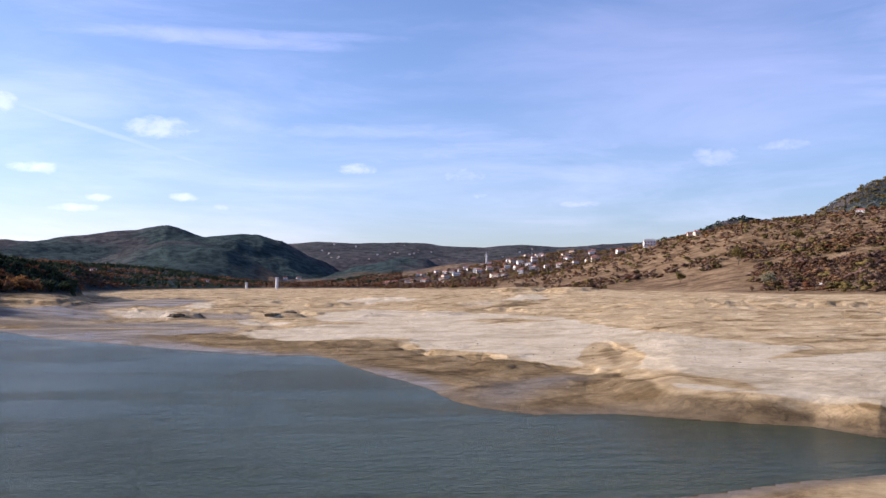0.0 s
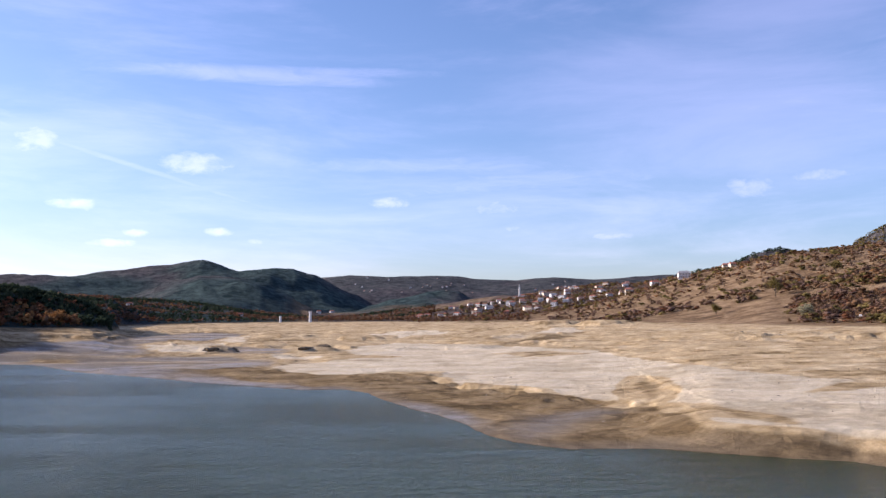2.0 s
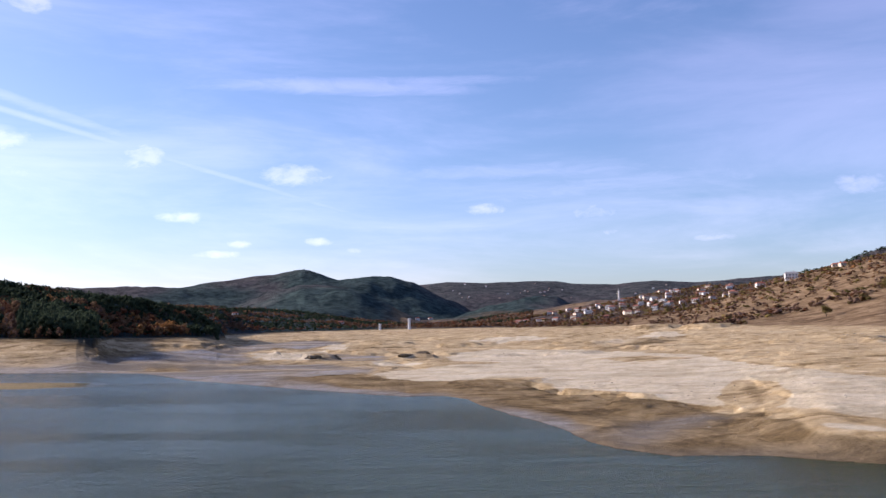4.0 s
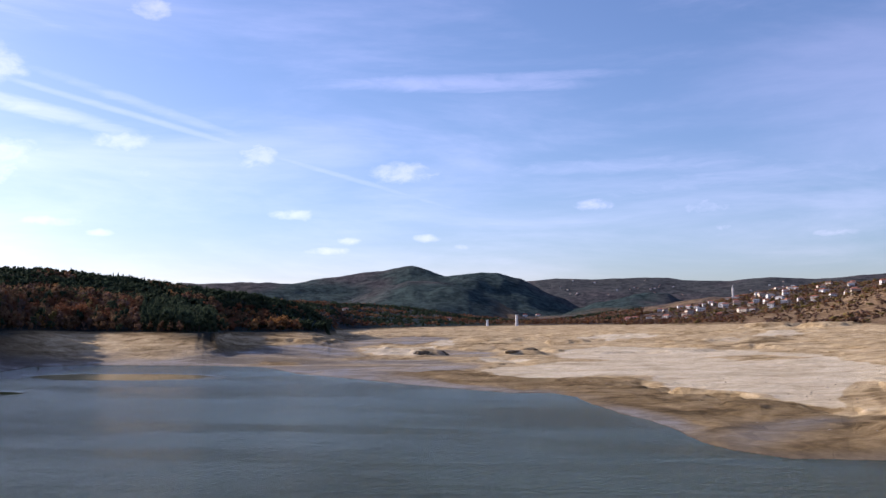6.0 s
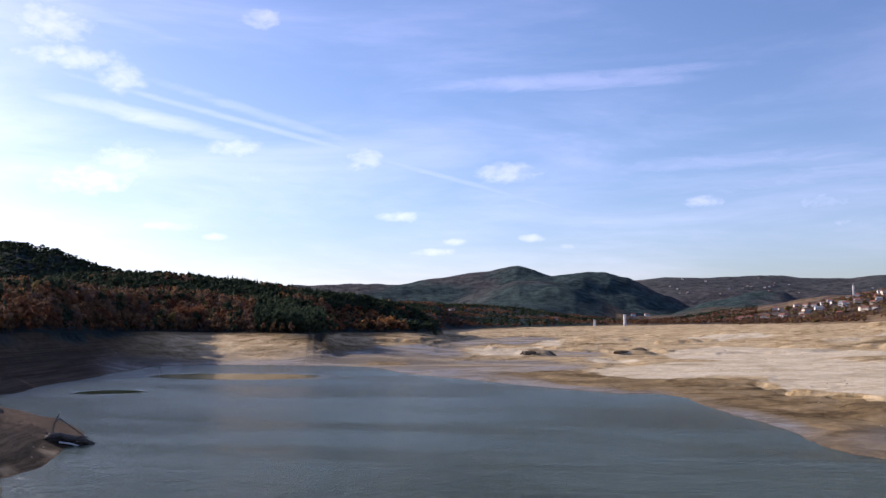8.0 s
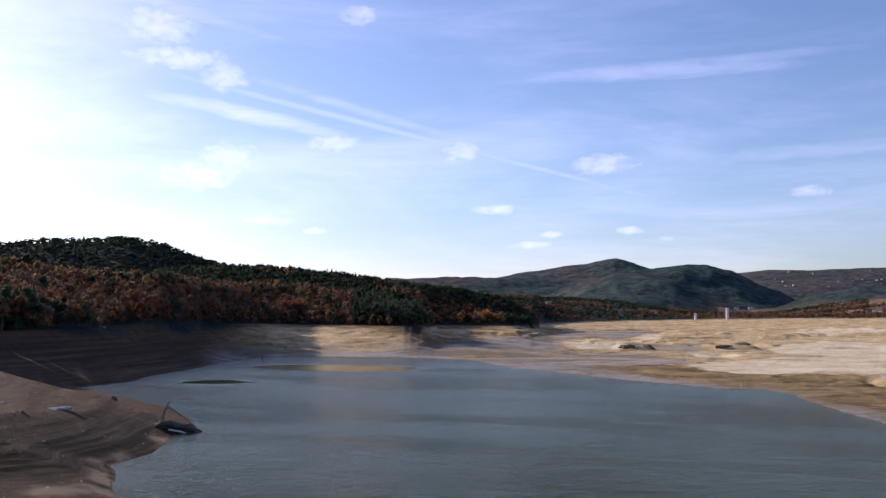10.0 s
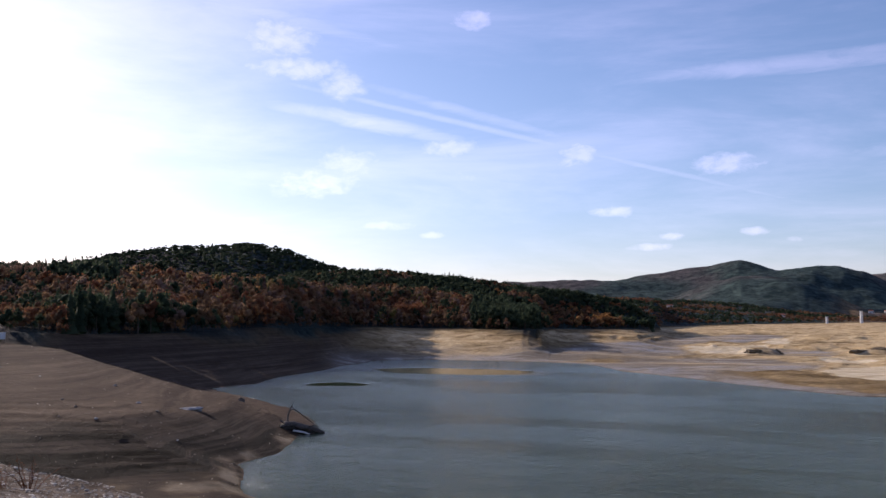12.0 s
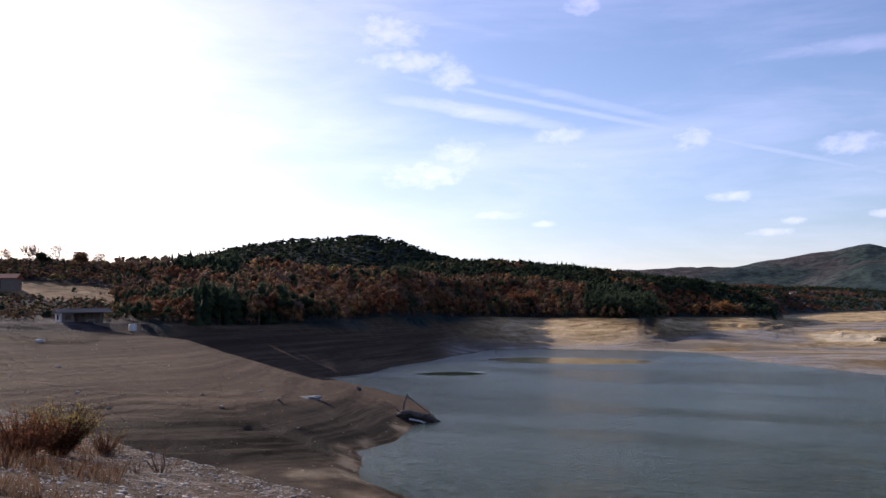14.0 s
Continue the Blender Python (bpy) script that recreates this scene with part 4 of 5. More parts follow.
DEADWOOD = plain_material("driftwood", (0.05, 0.042, 0.036), (0.16, 0.135, 0.115), 5.0, 0.9, 0.03)
MUDCLOD = plain_material("dark_mud", (0.012, 0.010, 0.008), (0.05, 0.04, 0.028), 2.0, 0.9, 0.1)
DRYMUD = plain_material("dried_mud", (0.04, 0.03, 0.02), (0.20, 0.15, 0.09), 0.6, 0.95, 0.2)
CONCRETE = plain_material("concrete", (0.55, 0.54, 0.52), (0.74, 0.73, 0.70), 0.7, 0.9)
STONE = plain_material("pale_stone", (0.22, 0.21, 0.20), (0.42, 0.40, 0.38), 1.6, 0.9, 0.08)
METAL = plain_material("roof_sheet", (0.05, 0.047, 0.045), (0.13, 0.12, 0.115), 1.5, 0.7)
PAINT = plain_material("white_paint", (0.52, 0.51, 0.49), (0.70, 0.69, 0.67), 1.0, 0.5)
RUBBER = plain_material("rubber", (0.02, 0.02, 0.02), (0.04, 0.04, 0.04), 6.0, 0.8)


def build_house(m, w, d, floors, wall, roof, label, group="village houses", hip=1.5):
    h = 2.8 * floors
    house = thing("house", label, "house", m, group)
    walls = part("wall", boxes((-w / 2, w / 2, -d / 2, d / 2, -4, h), bevel=0.05), PLASTER[wall], house)
    top = part("roof", prism_roof(w, d, h, 0.24 * d, hip=hip), TILE[roof], house)
    part("chimney", boxes((w * 0.2, w * 0.2 + 0.6, 0.5, 1.1, h + 0.1 * d, h + 0.24 * d + 0.9), bevel=0.03), PLASTER["brick"], top)
    n = max(2, int(w // 3))
    for f in range(floors):
        for i in range(n):
            cx = -w / 2 + (i + 0.5) * w / n
            z0 = f * 2.8 + 0.9
            win = part("window", boxes((cx - 0.6, cx + 0.6, -d / 2 - 0.05, -d / 2 + 0.02, z0, z0 + 1.3)), WINDOW, house)
            part("window_sill", boxes((cx - 0.7, cx + 0.7, -d / 2 - 0.16, -d / 2 + 0.02, z0 - 0.1, z0)), PLASTER["white"], win)
    part("door", boxes((-0.5 - w * 0.25, 0.5 - w * 0.25, -d / 2 - 0.08, -d / 2 + 0.02, 0, 2.05)), WOOD, house)
    return house


def build_village():
    rng = random.Random(5)
    kinds = [(11, 9, 2, "white", "red", "white two-storey village house with a red tile roof"), (9, 8, 1, "cream", "red", "low cream village house with a red tile roof"),
             (12, 9, 2, "cream", "brown", "cream two-storey house with a brown tile roof"), (10, 8, 2, "white", "brown", "white two-storey house with a brown tile roof"),
             (8, 7, 1, "brick", "red", "small bare brick house with a red roof"), (13, 10, 2, "white", "grey", "large white house with a grey roof")]
    first = {}
    placed = []

    def put(az, r, turn, kind, size=1.0):
        m = spot(az, r, 0.4, turn)
        if kind in first:
            ob = copy_thing(first[kind], m)
        else:
            ob = first[kind] = build_house(m, *kinds[kind])
        ob.scale = (size,) * 3
        placed.append(m.translation.copy())

    put(-12.5, 1230, 8, 5, 1.15)
    put(-24.2, 1150, -10, 0, 0.85)
    for az, r in ((-9.3, 1330), (-10.8, 1280), (-15.3, 1230), (-14.9, 1260), (-11.5, 1400)):
        put(az, r, rng.uniform(-30, 30), rng.randrange(4))
    tries = 0
    while len(placed) < 104 and tries < 4000:
        tries += 1
        az = rng.choice((rng.uniform(-9.5, 3.6), rng.uniform(-7.5, 1.0)))
        lo = np.interp(az, [-9.5, -6, -2, 2, 4], [1400, 1330, 1330, 1350, 1400])
        hi = np.interp(az, [-9.5, -6, -2, 2, 4], [1800, 1860, 1820, 1560, 1480])
        r = rng.uniform(lo, hi)
        p = bearing(az) * r
        if any((p.xy - q.xy).length < 15 for q in placed):
            continue
        put(az, r, rng.uniform(-35, 35), rng.randrange(6), rng.uniform(0.62, 0.95))
    # the hamlet on the far ridge and lone houses under the mountain
    for i in range(24):
        az = rng.uniform(1.5, 7.5) if i < 18 else rng.uniform(-6, 1)
        put(az, rng.uniform(3800, 4200), rng.uniform(-20, 20), rng.choice((0, 3, 5, 1)), 0.65)
    for az, r in ((22.6, 1720), (20.6, 1640), (14.3, 1600), (11.2, 2050), (9.6, 2250), (8.8, 2300)):
        put(az, r, 10, 0, 0.9)


build_village()


def build_minaret():
    m = spot(-2.67, 1660)
    ob = thing("minaret", "tall white minaret with a pointed cap among village houses", "minaret", m)
    part("base", boxes((-2.2, 2.2, -2.2, 2.2, -3, 6), bevel=0.1), PLASTER["white"], ob)
    part("shaft", tube(bmesh.new(), [(0, 0, 6), (0, 0, 7.5), (0, 0, 20)], [2.1, 1.6, 1.45], 12), PLASTER["white"], ob)
    part("balcony", tube(bmesh.new(), [(0, 0, 15.2), (0, 0, 16), (0, 0, 17)], [1.5, 2.3, 2.3], 12), PLASTER["white"], ob)
    part("cap", tube(bmesh.new(), [(0, 0, 20), (0, 0, 20.3), (0, 0, 25)], [1.8, 1.7, 0.05], 12), TILE["grey"], ob, "grey pointed metal cap")


build_minaret()


def build_piers():
    for az, r, h, w, label in ((10.11, 1380, 16.5, 2.4, "white concrete pier standing at the head of the lake"), (11.9, 1400, 9.5, 2.0, "short grey concrete pier at the head of the lake")):
        ob = thing("bridge_pier", label, "pier", spot(az, r), "bridge piers")
        part("shaft", tube(bmesh.new(), [(0, 0, -2), (0, 0, h - 1.2)], [w * 0.95, w * 0.8], 10), CONCRETE, ob)
        part("cap", boxes((-w, w, -w * 0.7, w * 0.7, h - 1.2, h), bevel=0.1), CONCRETE, ob)


build_piers()


# ---- lone trees ----
def limbs(rng, bm, base, direction, length, radius, depth, tips):
    """Tapered, forking limbs."""
    p, pts = Vector(base), [Vector(base)]
    d = Vector(direction)
    for i in range(4):
        d = (d + Vector((rng.uniform(-.22, .22), rng.uniform(-.22, .22), 0.07))).normalized()
        p = p + d * length / 4
        pts.append(p)
    tube(bm, pts, [radius * (1 - 0.14 * i) for i in range(5)], 6 if depth > 1 else 4)
    if depth == 0:
        tips.append(p)
        return
    for k in range(3 if depth > 1 else 4):
        at = pts[2 + (k + 1) % 3]
        a = rng.uniform(0, 6.28)
        nd = (d * 0.9 + Vector((math.cos(a), math.sin(a), 0.35)) * 0.75).normalized()
        limbs(rng, bm, at, nd, length * rng.uniform(0.55, 0.75), radius * 0.5, depth - 1, tips)


def build_tree(label, m, h, leaf, seed, leaves=900, group="lone trees", size=0.2, depth=2, trunk=0.3):
    rng = random.Random(seed)
    tree = thing("tree", label, "tree", m, group)
    bm, tips = bmesh.new(), []
    limbs(rng, bm, (0, 0, -0.3), (0, 0, 1), h * trunk * 1.5, h * 0.028, depth, tips)
    for k in range(5):
        a = k * 1.256 + rng.uniform(-.3, .3)
        limbs(rng, bm, (0, 0, h * (trunk * 0.55 + 0.05 * k)), (math.cos(a) * 0.8, math.sin(a) * 0.8, 0.75), h * 0.36, h * 0.014, depth - 1, tips)
    part("trunk", bm, BARK, tree)
    if leaf:
        bm = bmesh.new()
        for i in range(leaves):
            c = Vector(rng.choice(tips)) + Vector((rng.gauss(0, 1), rng.gauss(0, 1), rng.gauss(0, 0.9))) * h * 0.085
            e = [Vector((rng.gauss(0, 1), rng.gauss(0, 1), rng.gauss(0, 0.7))).normalized() * size * rng.uniform(0.6, 1.4) for _ in range(2)]
            q = [bm.verts.new(c + o) for o in (e[0], e[1], -e[0] * 0.8, -e[1] * 0.8)]
            bm.faces.new(q)
        part("crown", bm, LEAF[leaf], tree)
    return tree


def build_lone_trees():
    build_tree("silvery poplar with pale thinning leaves beside dark scrub", spot(-19.3, 615), 10.5, "silver", 1, 1100, size=0.34)
    build_tree("round olive-green tree standing alone on the dry hillside", spot(-17.6, 830), 15, "olive", 2, 1500, size=0.5)
    build_tree("yellow-green tree on the dry grass slope", spot(-20.9, 900), 14, "olive", 3, 1200, size=0.5)
    build_tree("yellow-green bushy tree near the hill foot", spot(-14.3, 760), 9, "olive", 4, 1200, size=0.4)
    build_tree("bright orange oak at the edge of the wooded headland", spot(24.5, 655), 11, "orange", 5, 1300, size=0.42)
    build_tree("orange-red oak among brown woods", spot(35.9, 505), 12, "rust", 6, 1500, size=0.36)
    build_tree("reddish oak among brown woods", spot(36.8, 500), 11, "rust", 7, 1500, size=0.36)
    build_tree("golden oak at the edge of the woods", spot(45.3, 470), 12, "orange", 8, 1300, size=0.36)
    for i, (az, r, h) in enumerate(((65.2, 400, 10), (63.6, 402, 10.5), (66.4, 404, 7), (58.9, 400, 7), (57.8, 402, 8), (60.4, 398, 6.5), (64.9, 406, 9), (61.4, 402, 7.5), (59.7, 400, 6))):
        build_tree("bare leafless tree on the skyline above the field", spot(az, r), h * 1.1, "bare", 20 + i, 900, "bare trees", 0.2, depth=2)
    build_tree("dark conifer-like bush on the skyline", spot(64.4, 402), 6.5, "pine", 31, 900, "skyline bushes", 0.5)
    build_tree("russet and green tree on the skyline", spot(62.4, 400), 8, "brown", 32, 1000, "skyline bushes", 0.45)


build_lone_trees()


# ---- the west bank ----
def build_hut():
    m = spot(62.3, 216, -0.3, 14)
    hut = thing("lakeside_hut", "low white-walled hut with a sheet roof and open porch", "hut", m)
    part("floor_slab", boxes((-5.2, 5.2, -2.6, 2.6, -2.2, 0.12), bevel=0.03), WOOD, hut)
    wall = part("wall", boxes((-5, -4.7, -2.3, 2.3, 0.1, 2.35), bevel=0.03), PLASTER["white"], hut)
    part("back_wall", boxes((-4.7, 5, 1.9, 2.3, 0.1, 2.35), (-4.7, -2.2, -2.2, -2.0, 0.1, 2.35), bevel=0.03), WOOD, hut)
    win = part("window", boxes((-5.05, -4.98, -0.7, 0.5, 0.9, 1.9)), WINDOW, hut)
    part("window_frame", boxes((-5.09, -5.0, -0.8, -0.7, 0.8, 2.0), (-5.09, -5.0, 0.5, 0.6, 0.8, 2.0), (-5.09, -5.0, -0.7, 0.5, 1.9, 2.0), (-5.09, -5.0, -0.7, 0.5, 0.8, 0.9)), WOOD, win)
    part("window", boxes((-4.0, -2.8, -2.26, -2.18, 0.9, 1.9)), WINDOW, hut)
    part("door", boxes((-1.0, 0.0, 1.82, 1.92, 0.12, 2.1)), WOOD, hut)
    for i in range(5):
        x = -1.2 + i * 1.5
        part("post", boxes((x - 0.07, x + 0.07, -2.3, -2.16, 0.12, 2.35)), WOOD, hut)
    part("rail", boxes((-1.2, 4.9, -2.26, -2.2, 0.85, 0.95)), WOOD, hut)
    roof = part("roof", prism_roof(10.4, 5, 2.3, 0.85, 0.45, 0.1), METAL, hut, "dark corrugated sheet roof")
    for z, y in ((2.45, -2.75), (2.83, -1.4), (3.2, -0.1)):
        part("batten", boxes((-5.6, 5.6, y - 0.06, y + 0.06, z + 0.02, z + 0.07)), TILE["grey"], roof)
    part("table", boxes((0.6, 2.4, -1.2, -0.4, 0.75, 0.82), (0.7, 0.8, -0.9, -0.7, 0.12, 0.75), (2.2, 2.3, -0.9, -0.7, 0.12, 0.75)), PLASTER["white"], hut)


build_hut()


def build_tank():
    ob = thing("water_tank", "white box-shaped tank standing beside the bushes", "tank", spot(59.55, 218, 0.1, 5))
    part("body", boxes((-0.8, 0.8, -0.7, 0.7, 0.15, 1.55), bevel=0.08), PAINT, ob)
    part("lid", boxes((-0.86, 0.86, -0.76, 0.76, 1.55, 1.66), bevel=0.03), PAINT, ob)
    for x in (-0.6, 0.6):
        part("skid", boxes((x - 0.1, x + 0.1, -0.7, 0.7, -0.4, 0.15)), WOOD, ob)


build_tank()


def build_barn():
    ob = thing("barn", "old brown barn with a rusty red roof at the field's edge", "barn", spot(66.6, 318, 0.2, -15))
    part("wall", boxes((-5.5, 5.5, -3.5, 3.5, -3, 3.0), bevel=0.05), WOOD, ob)
    part("roof", prism_roof(11, 7, 3.0, 1.5, 0.5, 0.15), TILE["red"], ob)
    part("door", boxes((-1.3, 1.3, -3.58, -3.48, 0, 2.5)), BARK, ob)


build_barn()


def build_hill_cabin():
    build_house(spot(50.3, 520, 3.0, 10), 9, 7, 2, "white", "red", "white cabin with a red roof hidden among hillside trees", "hillside cabin")


build_hill_cabin()


def rock_mesh(rng, sx, sy, sz, cuts=2):
    bm = bmesh.new()
    bmesh.ops.create_icosphere(bm, subdivisions=cuts, radius=1)
    off = Vector((rng.uniform(0, 50), rng.uniform(0, 50), 0))
    for v in bm.verts:
        v.co *= 0.85 + 0.4 * noise.noise(v.co * 1.6 + off) + 0.15 * noise.noise(v.co * 5 + off)
        v.co = Vector((v.co.x * sx, v.co.y * sy, v.co.z * sz))
    return bm


def lone_mesh(name, bm, mat, m, label, category, group=""):
    ob = part(name, bm, mat, None)
    ob.matrix_basis = m
    return tagged(ob, label, category, group)


def build_promontory_things():
    rng = random.Random(9)
    lone_mesh("stone_slab", rock_mesh(rng, 1.7, 1.1, 0.35, 3), STONE, spot(49.2, 126, 0.1), "flat pale grey stone slab on the mud slope", "stone")
    lone_mesh("white_sack", rock_mesh(rng, 0.7, 0.5, 0.4, 3), PAINT, spot(64.5, 178, 0.25, 20), "crumpled white plastic sack lying on the mud", "sack")
    lone_mesh("stump", rock_mesh(rng, 0.7, 0.6, 0.7, 3), DEADWOOD, spot(46.4, 150, 0.1), "dark weathered tree stump on the promontory crest", "stump")
    for az, r in ((60.8, 118), (56.3, 130), (55.6, 122), (62.5, 128), (52.2, 128), (57.5, 155), (63.5, 150), (59.5, 165), (53.5, 150), (54.5, 112), (66, 140), (61.5, 180), (51.2, 118), (50, 108)):
        s = rng.uniform(0.14, 0.34)
        lone_mesh("stone", rock_mesh(rng, s * 1.3, s, s * 0.6, 2), STONE if rng.random() < 0.5 else DEADWOOD, spot(az, r, 0.05, rng.uniform(0, 90)), "small weathered stone on the bare mud slope", "stone", "stones on the mud")
    for az, r, sx, sy, sz in ((15.9, 425, 4.2, 2.6, 1.5), (14.7, 436, 2.4, 2.0, 2.0), (14.4, 428, 1.6, 1.3, 1.1), (10.3, 408, 4.5, 2.4, 1.5), (9.3, 412, 3.6, 2.2, 1.3)):
        lone_mesh("mud_block", rock_mesh(rng, sx, sy, sz, 3), DRYMUD, spot(az, r, -0.2, rng.uniform(-20, 20)), "dark crumbling block of dried mud on the lake bed", "mud block", "mud blocks")
    # the uprooted tree at the tip
    x, y, _ = spot(42.7, 131).translation
    z = height(x, y)
    ob = thing("dead_tree", "uprooted dark dead tree lying at the promontory's tip", "dead tree", pose(x, y, max(z, 0.2), 0, 0, 42))
    bm = bmesh.new()
    tube(bm, [(-2.6, -0.3, 1.1), (-1.4, 0.1, 1.15), (-0.3, -0.1, 0.8), (0.9, 0.15, 0.55), (2.0, 0.0, 0.15), (2.9, 0.3, -0.15)], [0.42, 0.38, 0.4, 0.3, 0.26, 0.12], 9)
    part("trunk", bm, DEADWOOD, ob)
    for cx, cy, cz, sx, sy, sz in ((-2.4, 0.2, 0.5, 1.5, 1.1, 0.8), (-0.6, 0.4, 0.2, 1.4, 0.9, 0.6), (1.2, 0.3, -0.1, 1.2, 0.7, 0.4)):
        clod = part("root_clod", rock_mesh(rng, sx, sy, sz, 3), MUDCLOD, ob, "dark clod of mud and roots")
        clod.matrix_basis = pose(cx, cy, cz, 0, 0, rng.uniform(0, 40))
    part("branch", tube(bmesh.new(), [(0.3, 0, 0.7), (1.4, -0.3, 0.9), (2.3, -0.5, 0.7)], [0.14, 0.1, 0.04]), DEADWOOD, ob)
    part("branch", tube(bmesh.new(), [(-0.2, 0, 0.8), (1.0, 0.5, 0.8), (2.0, 0.7, 0.4)], [0.12, 0.09, 0.03]), DEADWOOD, ob)
    part("broken_limb", tube(bmesh.new(), [(-1.4, -0.5, 0.3), (0.2, -0.7, 0.0), (1.1, -0.8, -0.3)], [0.13, 0.12, 0.06]), PLASTER["white"], ob, "bleached white broken limb")
    part("branch", tube(bmesh.new(), [(-2.2, 0, 1.0), (-2.1, 0.1, 2.4), (-1.7, 0.1, 3.4), (-1.4, 0, 4.1)], [0.12, 0.10, 0.08, 0.04]), DEADWOOD, ob)
    part("branch", tube(bmesh.new(), [(-1.9, 0.1, 3.0), (-1.2, 0.1, 3.15), (-0.4, 0, 2.5), (1.2, -0.1, 1.2), (2.4, -0.2, 0.25)], [0.08, 0.09, 0.07, 0.06, 0.03]), DEADWOOD, ob)
    part("branch", tube(bmesh.new(), [(-1.6, 0.1, 3.5), (-1.2, 0.1, 3.1), (-0.9, 0.2, 2.8)], [0.05, 0.06, 0.03]), DEADWOOD, ob)
    for i in range(7):
        a = rng.uniform(0, 6.28)
        part("root", tube(bmesh.new(), [(-2.5, -0.3, 1.0), (-2.9, -0.3 + 0.6 * math.cos(a), 1.0 + 0.5 * math.sin(a)), (-3.2, -0.3 + 1.0 * math.cos(a), 0.9 + 0.8 * math.sin(a))], [0.2, 0.12, 0.03]), DEADWOOD, ob)
    for az, r, h in ((38.0, 352, 5.2), (36.6, 362, 4.2), (36.2, 366, 2.0)):
        t = build_tree("thin dead snag standing in the mud", spot(az, r), h, None, int(az * 10), 0, "dead snags", depth=1)


build_promontory_things()


def build_car():
    ob = thing("car", "small white car parked among dark scrub", "car", spot(-22.1, 600, 0.35, 80))
    bm = bmesh.new()
    prof = [(-2.1, 0.35), (2.1, 0.35), (2.15, 0.8), (1.1, 0.95), (-2.1, 1.0)]
    for side in (-0.85, 0.85):
        vs = [bm.verts.new((x, side, z)) for x, z in prof]
        bm.faces.new(vs if side > 0 else vs[::-1])
    bm.verts.ensure_lookup_table()
    for i in range(5):
        j = (i + 1) % 5
        bm.faces.new([bm.verts[k] for k in (i, j, 5 + j, 5 + i)])
    body = part("body", bm, PAINT, ob)
    part("cabin", boxes((-1.7, 0.4, -0.72, 0.72, 0.95, 1.5), bevel=0.15), PAINT, ob)
    part("windscreen", boxes((0.36, 0.44, -0.6, 0.6, 1.0, 1.4)), WINDOW, ob)
    for side in (-0.73, 0.73):
        part("side_window", boxes((-1.5, 0.2, side - 0.02, side + 0.02, 1.05, 1.4)), WINDOW, ob)
    for x in (-1.3, 1.3):
        for side in (-0.85, 0.85):
            part("wheel", tube(bmesh.new(), [(x, side - 0.1, 0.32), (x, side + 0.1, 0.32)], [0.32, 0.32], 14), RUBBER, ob)


build_car()


# ---- the near slope of the dam ----
def build_bush(m, h, spread, stems, leaves, leaf, low, label, seed, name="shrub", group="shrubs"):
    rng = random.Random(seed)
    ob = thing(name, label, "shrub", m, group)
    bm, tips = bmesh.new(), []
    for i in range(stems):
        a, lean = rng.uniform(0, 6.28), rng.uniform(0.05, 0.9) ** 0.8
        d = Vector((math.cos(a) * lean * spread, math.sin(a) * lean * spread, 1)).normalized()
        p = Vector((math.cos(a) * 0.15 * rng.random(), math.sin(a) * 0.15 * rng.random(), -0.05))
        length = h * rng.uniform(0.6, 1.05)
        pts = [p, p + d * length * 0.5, p + d * length + Vector((rng.uniform(-.1, .1), rng.uniform(-.1, .1), -0.05)) * h]
        tube(bm, pts, [0.012 * h, 0.008 * h, 0.003 * h], 3)
        tips.append((pts[1], pts[2]))
    tagged(part("twig_mass", bm, low, ob), kind="stuff")
    if leaves:
        bm, under = bmesh.new(), bmesh.new()
        for i in range(leaves):
            a, b = rng.choice(tips)
            along = rng.uniform(-0.6, 1.05)
            c = a.lerp(b, along) + Vector((rng.gauss(0, 1), rng.gauss(0, 1), rng.gauss(0, 1))) * 0.05 * h
            e = [Vector((rng.gauss(0, 1), rng.gauss(0, 1), rng.gauss(0, 1))).normalized() * rng.uniform(0.012, 0.03) * h for _ in range(2)]
            into = bm if along > rng.uniform(0.3, 0.8) else under
            into.faces.new([into.verts.new(c + o) for o in (e[0], e[1], -e[0], -e[1])])
        tagged(part("foliage", bm, leaf, ob), kind="stuff")
        tagged(part("dry_foliage", under, low, ob), "russet dry lower foliage", kind="stuff")
    return ob


RUSTSTEM = leaf_material("dry_stems", (0.08, 0.034, 0.02), (0.20, 0.085, 0.045))
YELLOWLEAF = leaf_material("yellowing_leaves", (0.13, 0.105, 0.04), (0.29, 0.235, 0.09))
STRAW = leaf_material("dry_grass_blades", (0.075, 0.046, 0.030), (0.175, 0.115, 0.070))


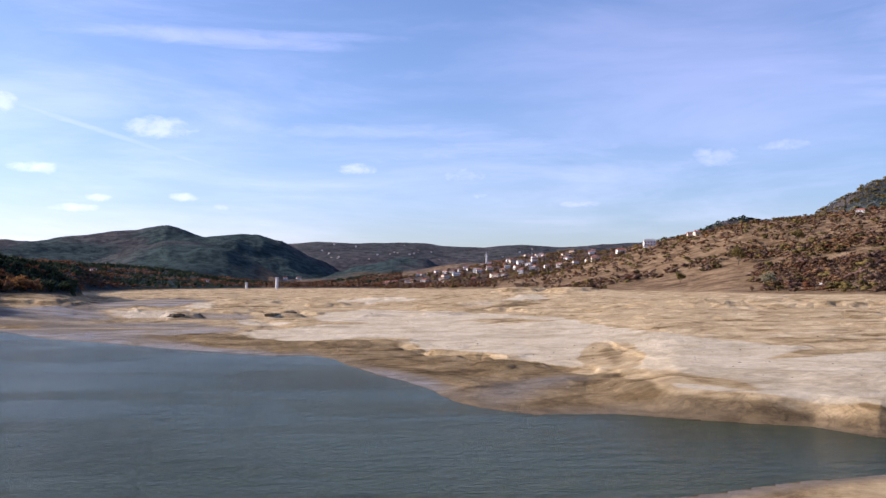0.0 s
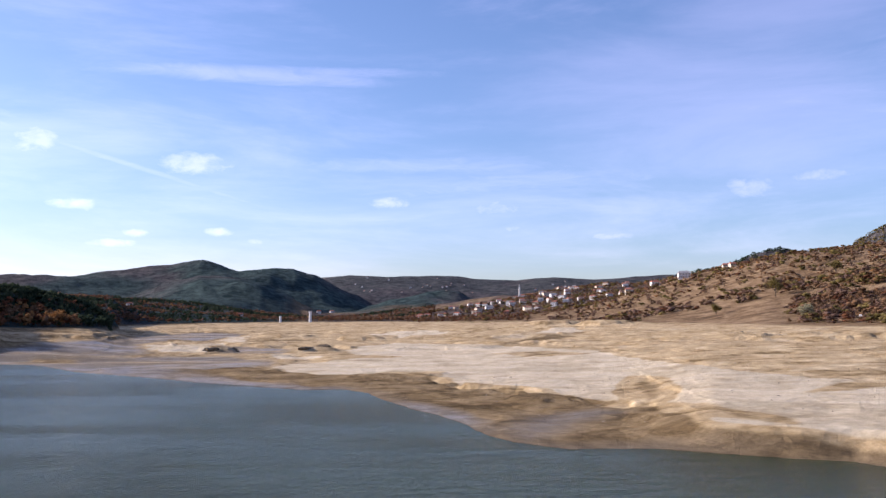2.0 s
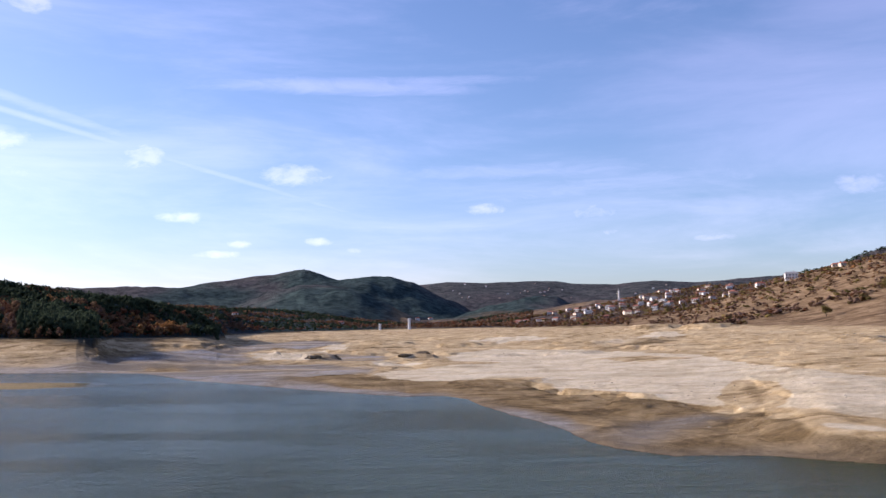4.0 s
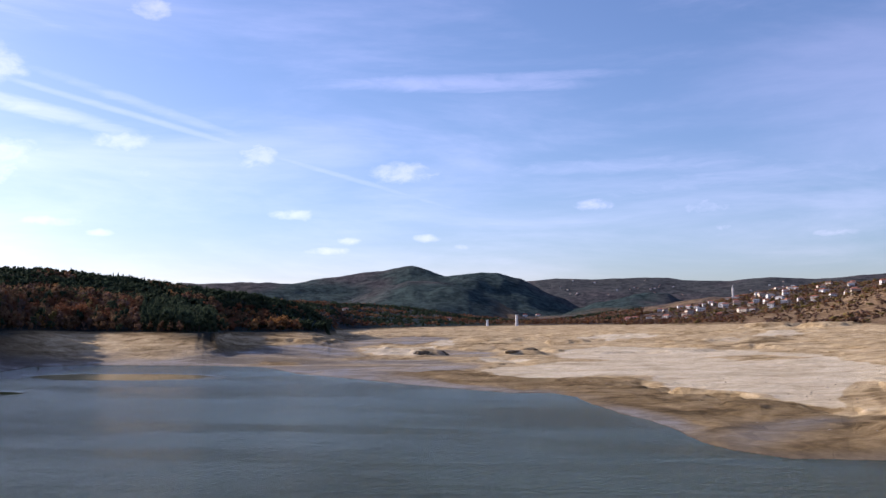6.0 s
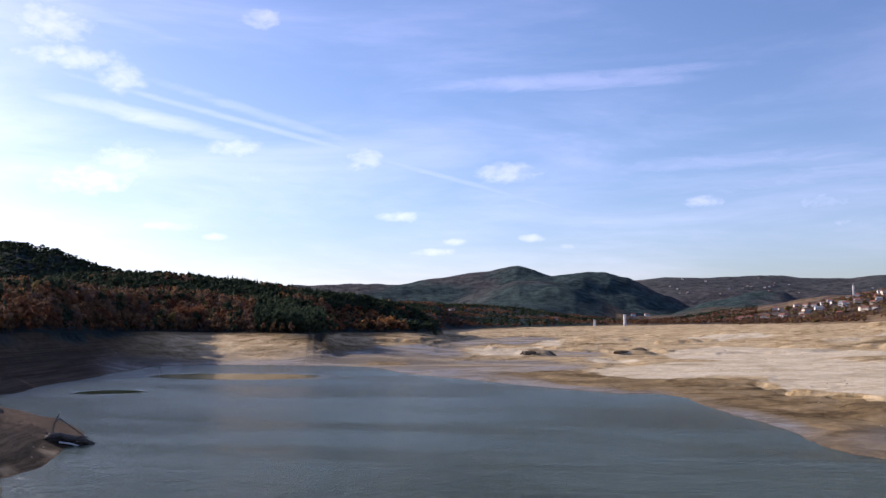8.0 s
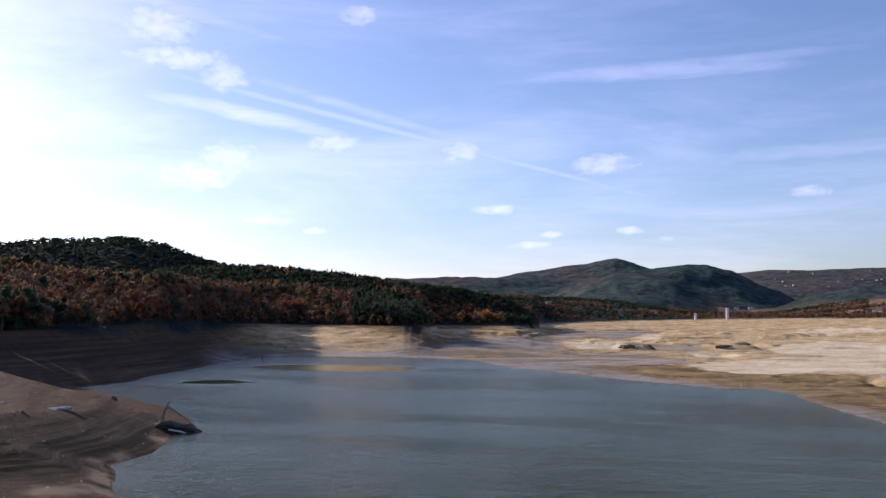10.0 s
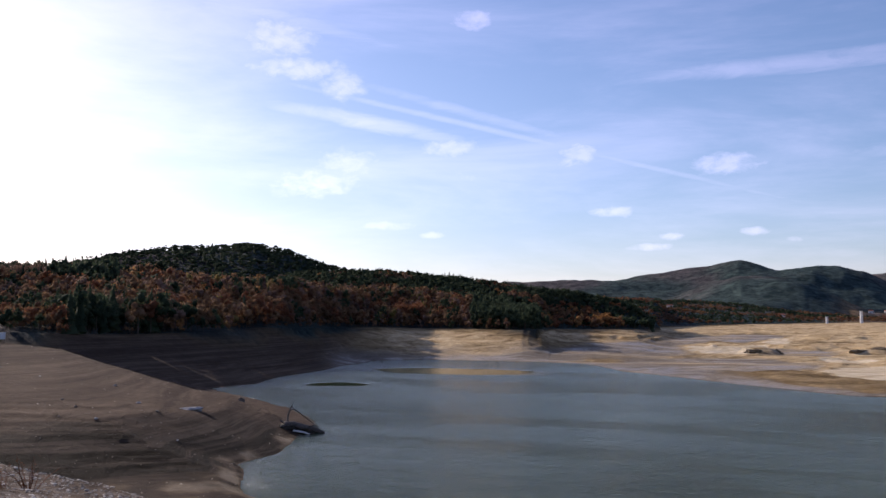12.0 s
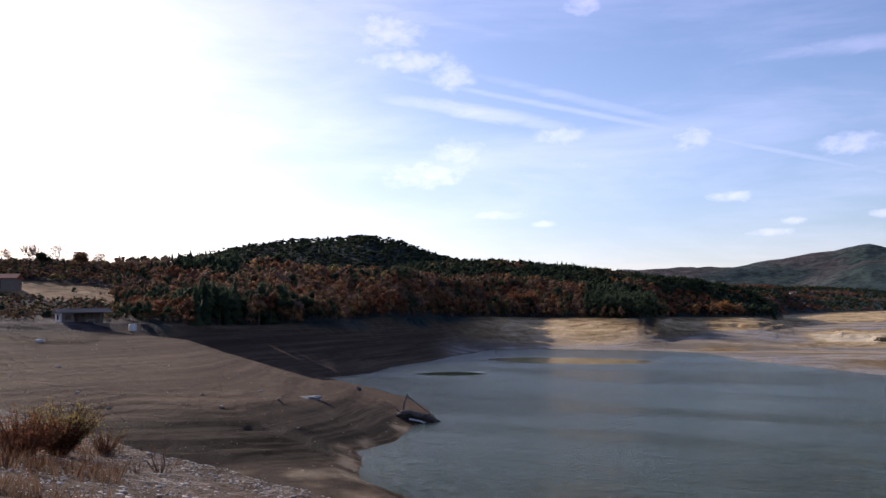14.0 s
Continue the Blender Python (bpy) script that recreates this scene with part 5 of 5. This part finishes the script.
def build_near_slope():
    build_bush(spot(63.4, 24.5), 1.45, 1.05, 170, 4200, YELLOWLEAF, RUSTSTEM, "bushy shrub of russet stems with yellow-green tips", 1)
    build_bush(spot(65.3, 22.5), 1.2, 1.4, 130, 2400, RUSTSTEM, RUSTSTEM, "low russet dry shrub on the gravel slope", 2)
    build_bush(spot(61.0, 26.5), 0.9, 0.9, 50, 500, YELLOWLEAF, RUSTSTEM, "small yellowing shrub at the gravel edge", 3)
    build_bush(spot(57.9, 21.5), 0.85, 1.1, 16, 60, RUSTSTEM, RUSTSTEM, "bare dark twiggy weed on the gravel slope", 4, "weed", "weeds")
    for i, (az, r, h) in enumerate(((60.2, 20, .5), (61.6, 19, .5), (59.2, 20.5, .45), (62.6, 18.5, .5), (64.5, 19, .6), (65.5, 20.5, .7), (63.4, 20, .5), (66.2, 18.5, .7), (61.9, 22, .5), (64.8, 17.5, .5))):
        build_bush(spot(az, r), h, 0.5, 14, 90, RUSTSTEM, RUSTSTEM, "dry brown upright weed on the gravel slope", 40 + i, "weed", "weeds")
    # broken stone facing, and dry grass between
    rng = np.random.default_rng(50)
    V, F, at = [], [], 0
    ico = bmesh.new()
    bmesh.ops.create_icosphere(ico, subdivisions=1, radius=1)
    iv = np.array([v.co[:] for v in ico.verts])
    fi = np.array([[v.index for v in f.verts] for f in ico.faces])
    ico.free()
    az, r = rng.uniform(46, 69, 16000), rng.uniform(14, 46, 16000)
    x, y = -np.sin(np.radians(az)) * r, np.cos(np.radians(az)) * r
    axis = 0.10 * x + y
    gap = 9.9 + 0.072 * np.abs(x) - axis
    keep = (gap > -0.2) & (((gap < 1.0) & (rng.random(16000) < 0.95)) | ((gap > 1.6) & (rng.random(16000) < 0.3)) | (rng.random(16000) < 0.06))
    x, y = x[keep], y[keep]
    z = lie(x, y)
    for i in range(len(x)):
        s = rng.uniform(0.012, 0.034) * (1.0 + 0.8 * (rng.random() < 0.1))
        w = iv * (1 + rng.uniform(-.3, .3, (len(iv), 1))) * [s * rng.uniform(0.8, 1.8), s, s * rng.uniform(0.2, 0.45)]
        V.append(w + [x[i], y[i], z[i] + 0.02])
        F.append(fi + at)
        at += len(iv)
    k = Mat("broken_stone", 0.9)
    k.colour(k.mix(k.geo.outputs["Random Per Island"], (0.14, 0.125, 0.11), (0.60, 0.56, 0.50)))
    tagged(mesh_object("broken_stone", np.vstack(V), np.vstack(F), [k.m]), "pale broken stone scattered along the dam slope", "gravel", kind="stuff")
    az, r = rng.uniform(57, 70, 7000), rng.uniform(13, 34, 7000)
    x, y = -np.sin(np.radians(az)) * r, np.cos(np.radians(az)) * r
    axis = 0.10 * x + y
    gap = 9.9 + 0.072 * np.abs(x) - axis
    keep = (gap > 0.2) & (fbm(x / 2.5, y / 2.5, 3, 91) > 0.02) & (az > 60)
    x, y = x[keep], y[keep]
    z = lie(x, y)
    n = len(x)
    a, h = rng.uniform(0, 6.28, n), rng.uniform(0.12, 0.42, n)
    lean = rng.normal(0, 0.12, (n, 2))
    v = np.stack([np.stack([x - np.cos(a) * .012, y - np.sin(a) * .012, z - .02], 1), np.stack([x + np.cos(a) * .012, y + np.sin(a) * .012, z - .02], 1),
                  np.stack([x + lean[:, 0], y + lean[:, 1], z + h], 1)], 1).reshape(-1, 3)
    tagged(mesh_object("dry_grass", v, np.arange(3 * n).reshape(-1, 3), [STRAW]), "tufts of dry straw-coloured grass on the dam slope", "grass", kind="stuff")


build_near_slope()


# ---- loose stones on the lake bed ----
def build_rubble():
    rng = np.random.default_rng(60)
    V, F, at = [], [], 0
    iv = np.array([(1, 0, 0), (0, 1, 0), (-1, 0, 0), (0, -1, 0), (0, 0, 1), (0, 0, -1)], float)
    fi = np.array([(0, 1, 4), (1, 2, 4), (2, 3, 4), (3, 0, 4), (1, 0, 5), (2, 1, 5), (3, 2, 5), (0, 3, 5)])
    spots = []
    for n, az0, az1, r0, r1, lo, hi in ((420, 44, 68, 100, 215, 0.06, 0.22), (200, 46, 60, 82, 112, 0.05, 0.15), (420, -21, -15, 405, 460, 0.2, 0.7),
                                        (700, -27, 8, 130, 500, 0.08, 0.4), (300, 24, 42, 330, 430, 0.1, 0.4)):
        a, r = np.radians(rng.uniform(az0, az1, n)), rng.uniform(r0, r1, n)
        spots.append(np.stack([-np.sin(a) * r, np.cos(a) * r, rng.uniform(lo, hi, n) * rng.uniform(0.4, 1, n)], 1))
    spots = np.vstack(spots)
    z = lie(spots[:, 0], spots[:, 1])
    for (x, y, q), h in zip(spots, z):
        if h < 0.1:
            continue
        V.append(iv * rng.uniform(0.6, 1.2, (6, 1)) * [q * rng.uniform(0.8, 1.6), q, q * 0.6] + [x, y, h])
        F.append(fi + at)
        at += 6
    k = Mat("loose_stone", 0.9, 0.05)
    k.colour(k.mix(k.geo.outputs["Random Per Island"], (0.05, 0.04, 0.03), (0.38, 0.33, 0.26)))
    tagged(mesh_object("loose_stones", np.vstack(V), np.vstack(F), [k.m]), "small pale and dark stones strewn over the dry lake bed", "stones", kind="stuff")


build_rubble()
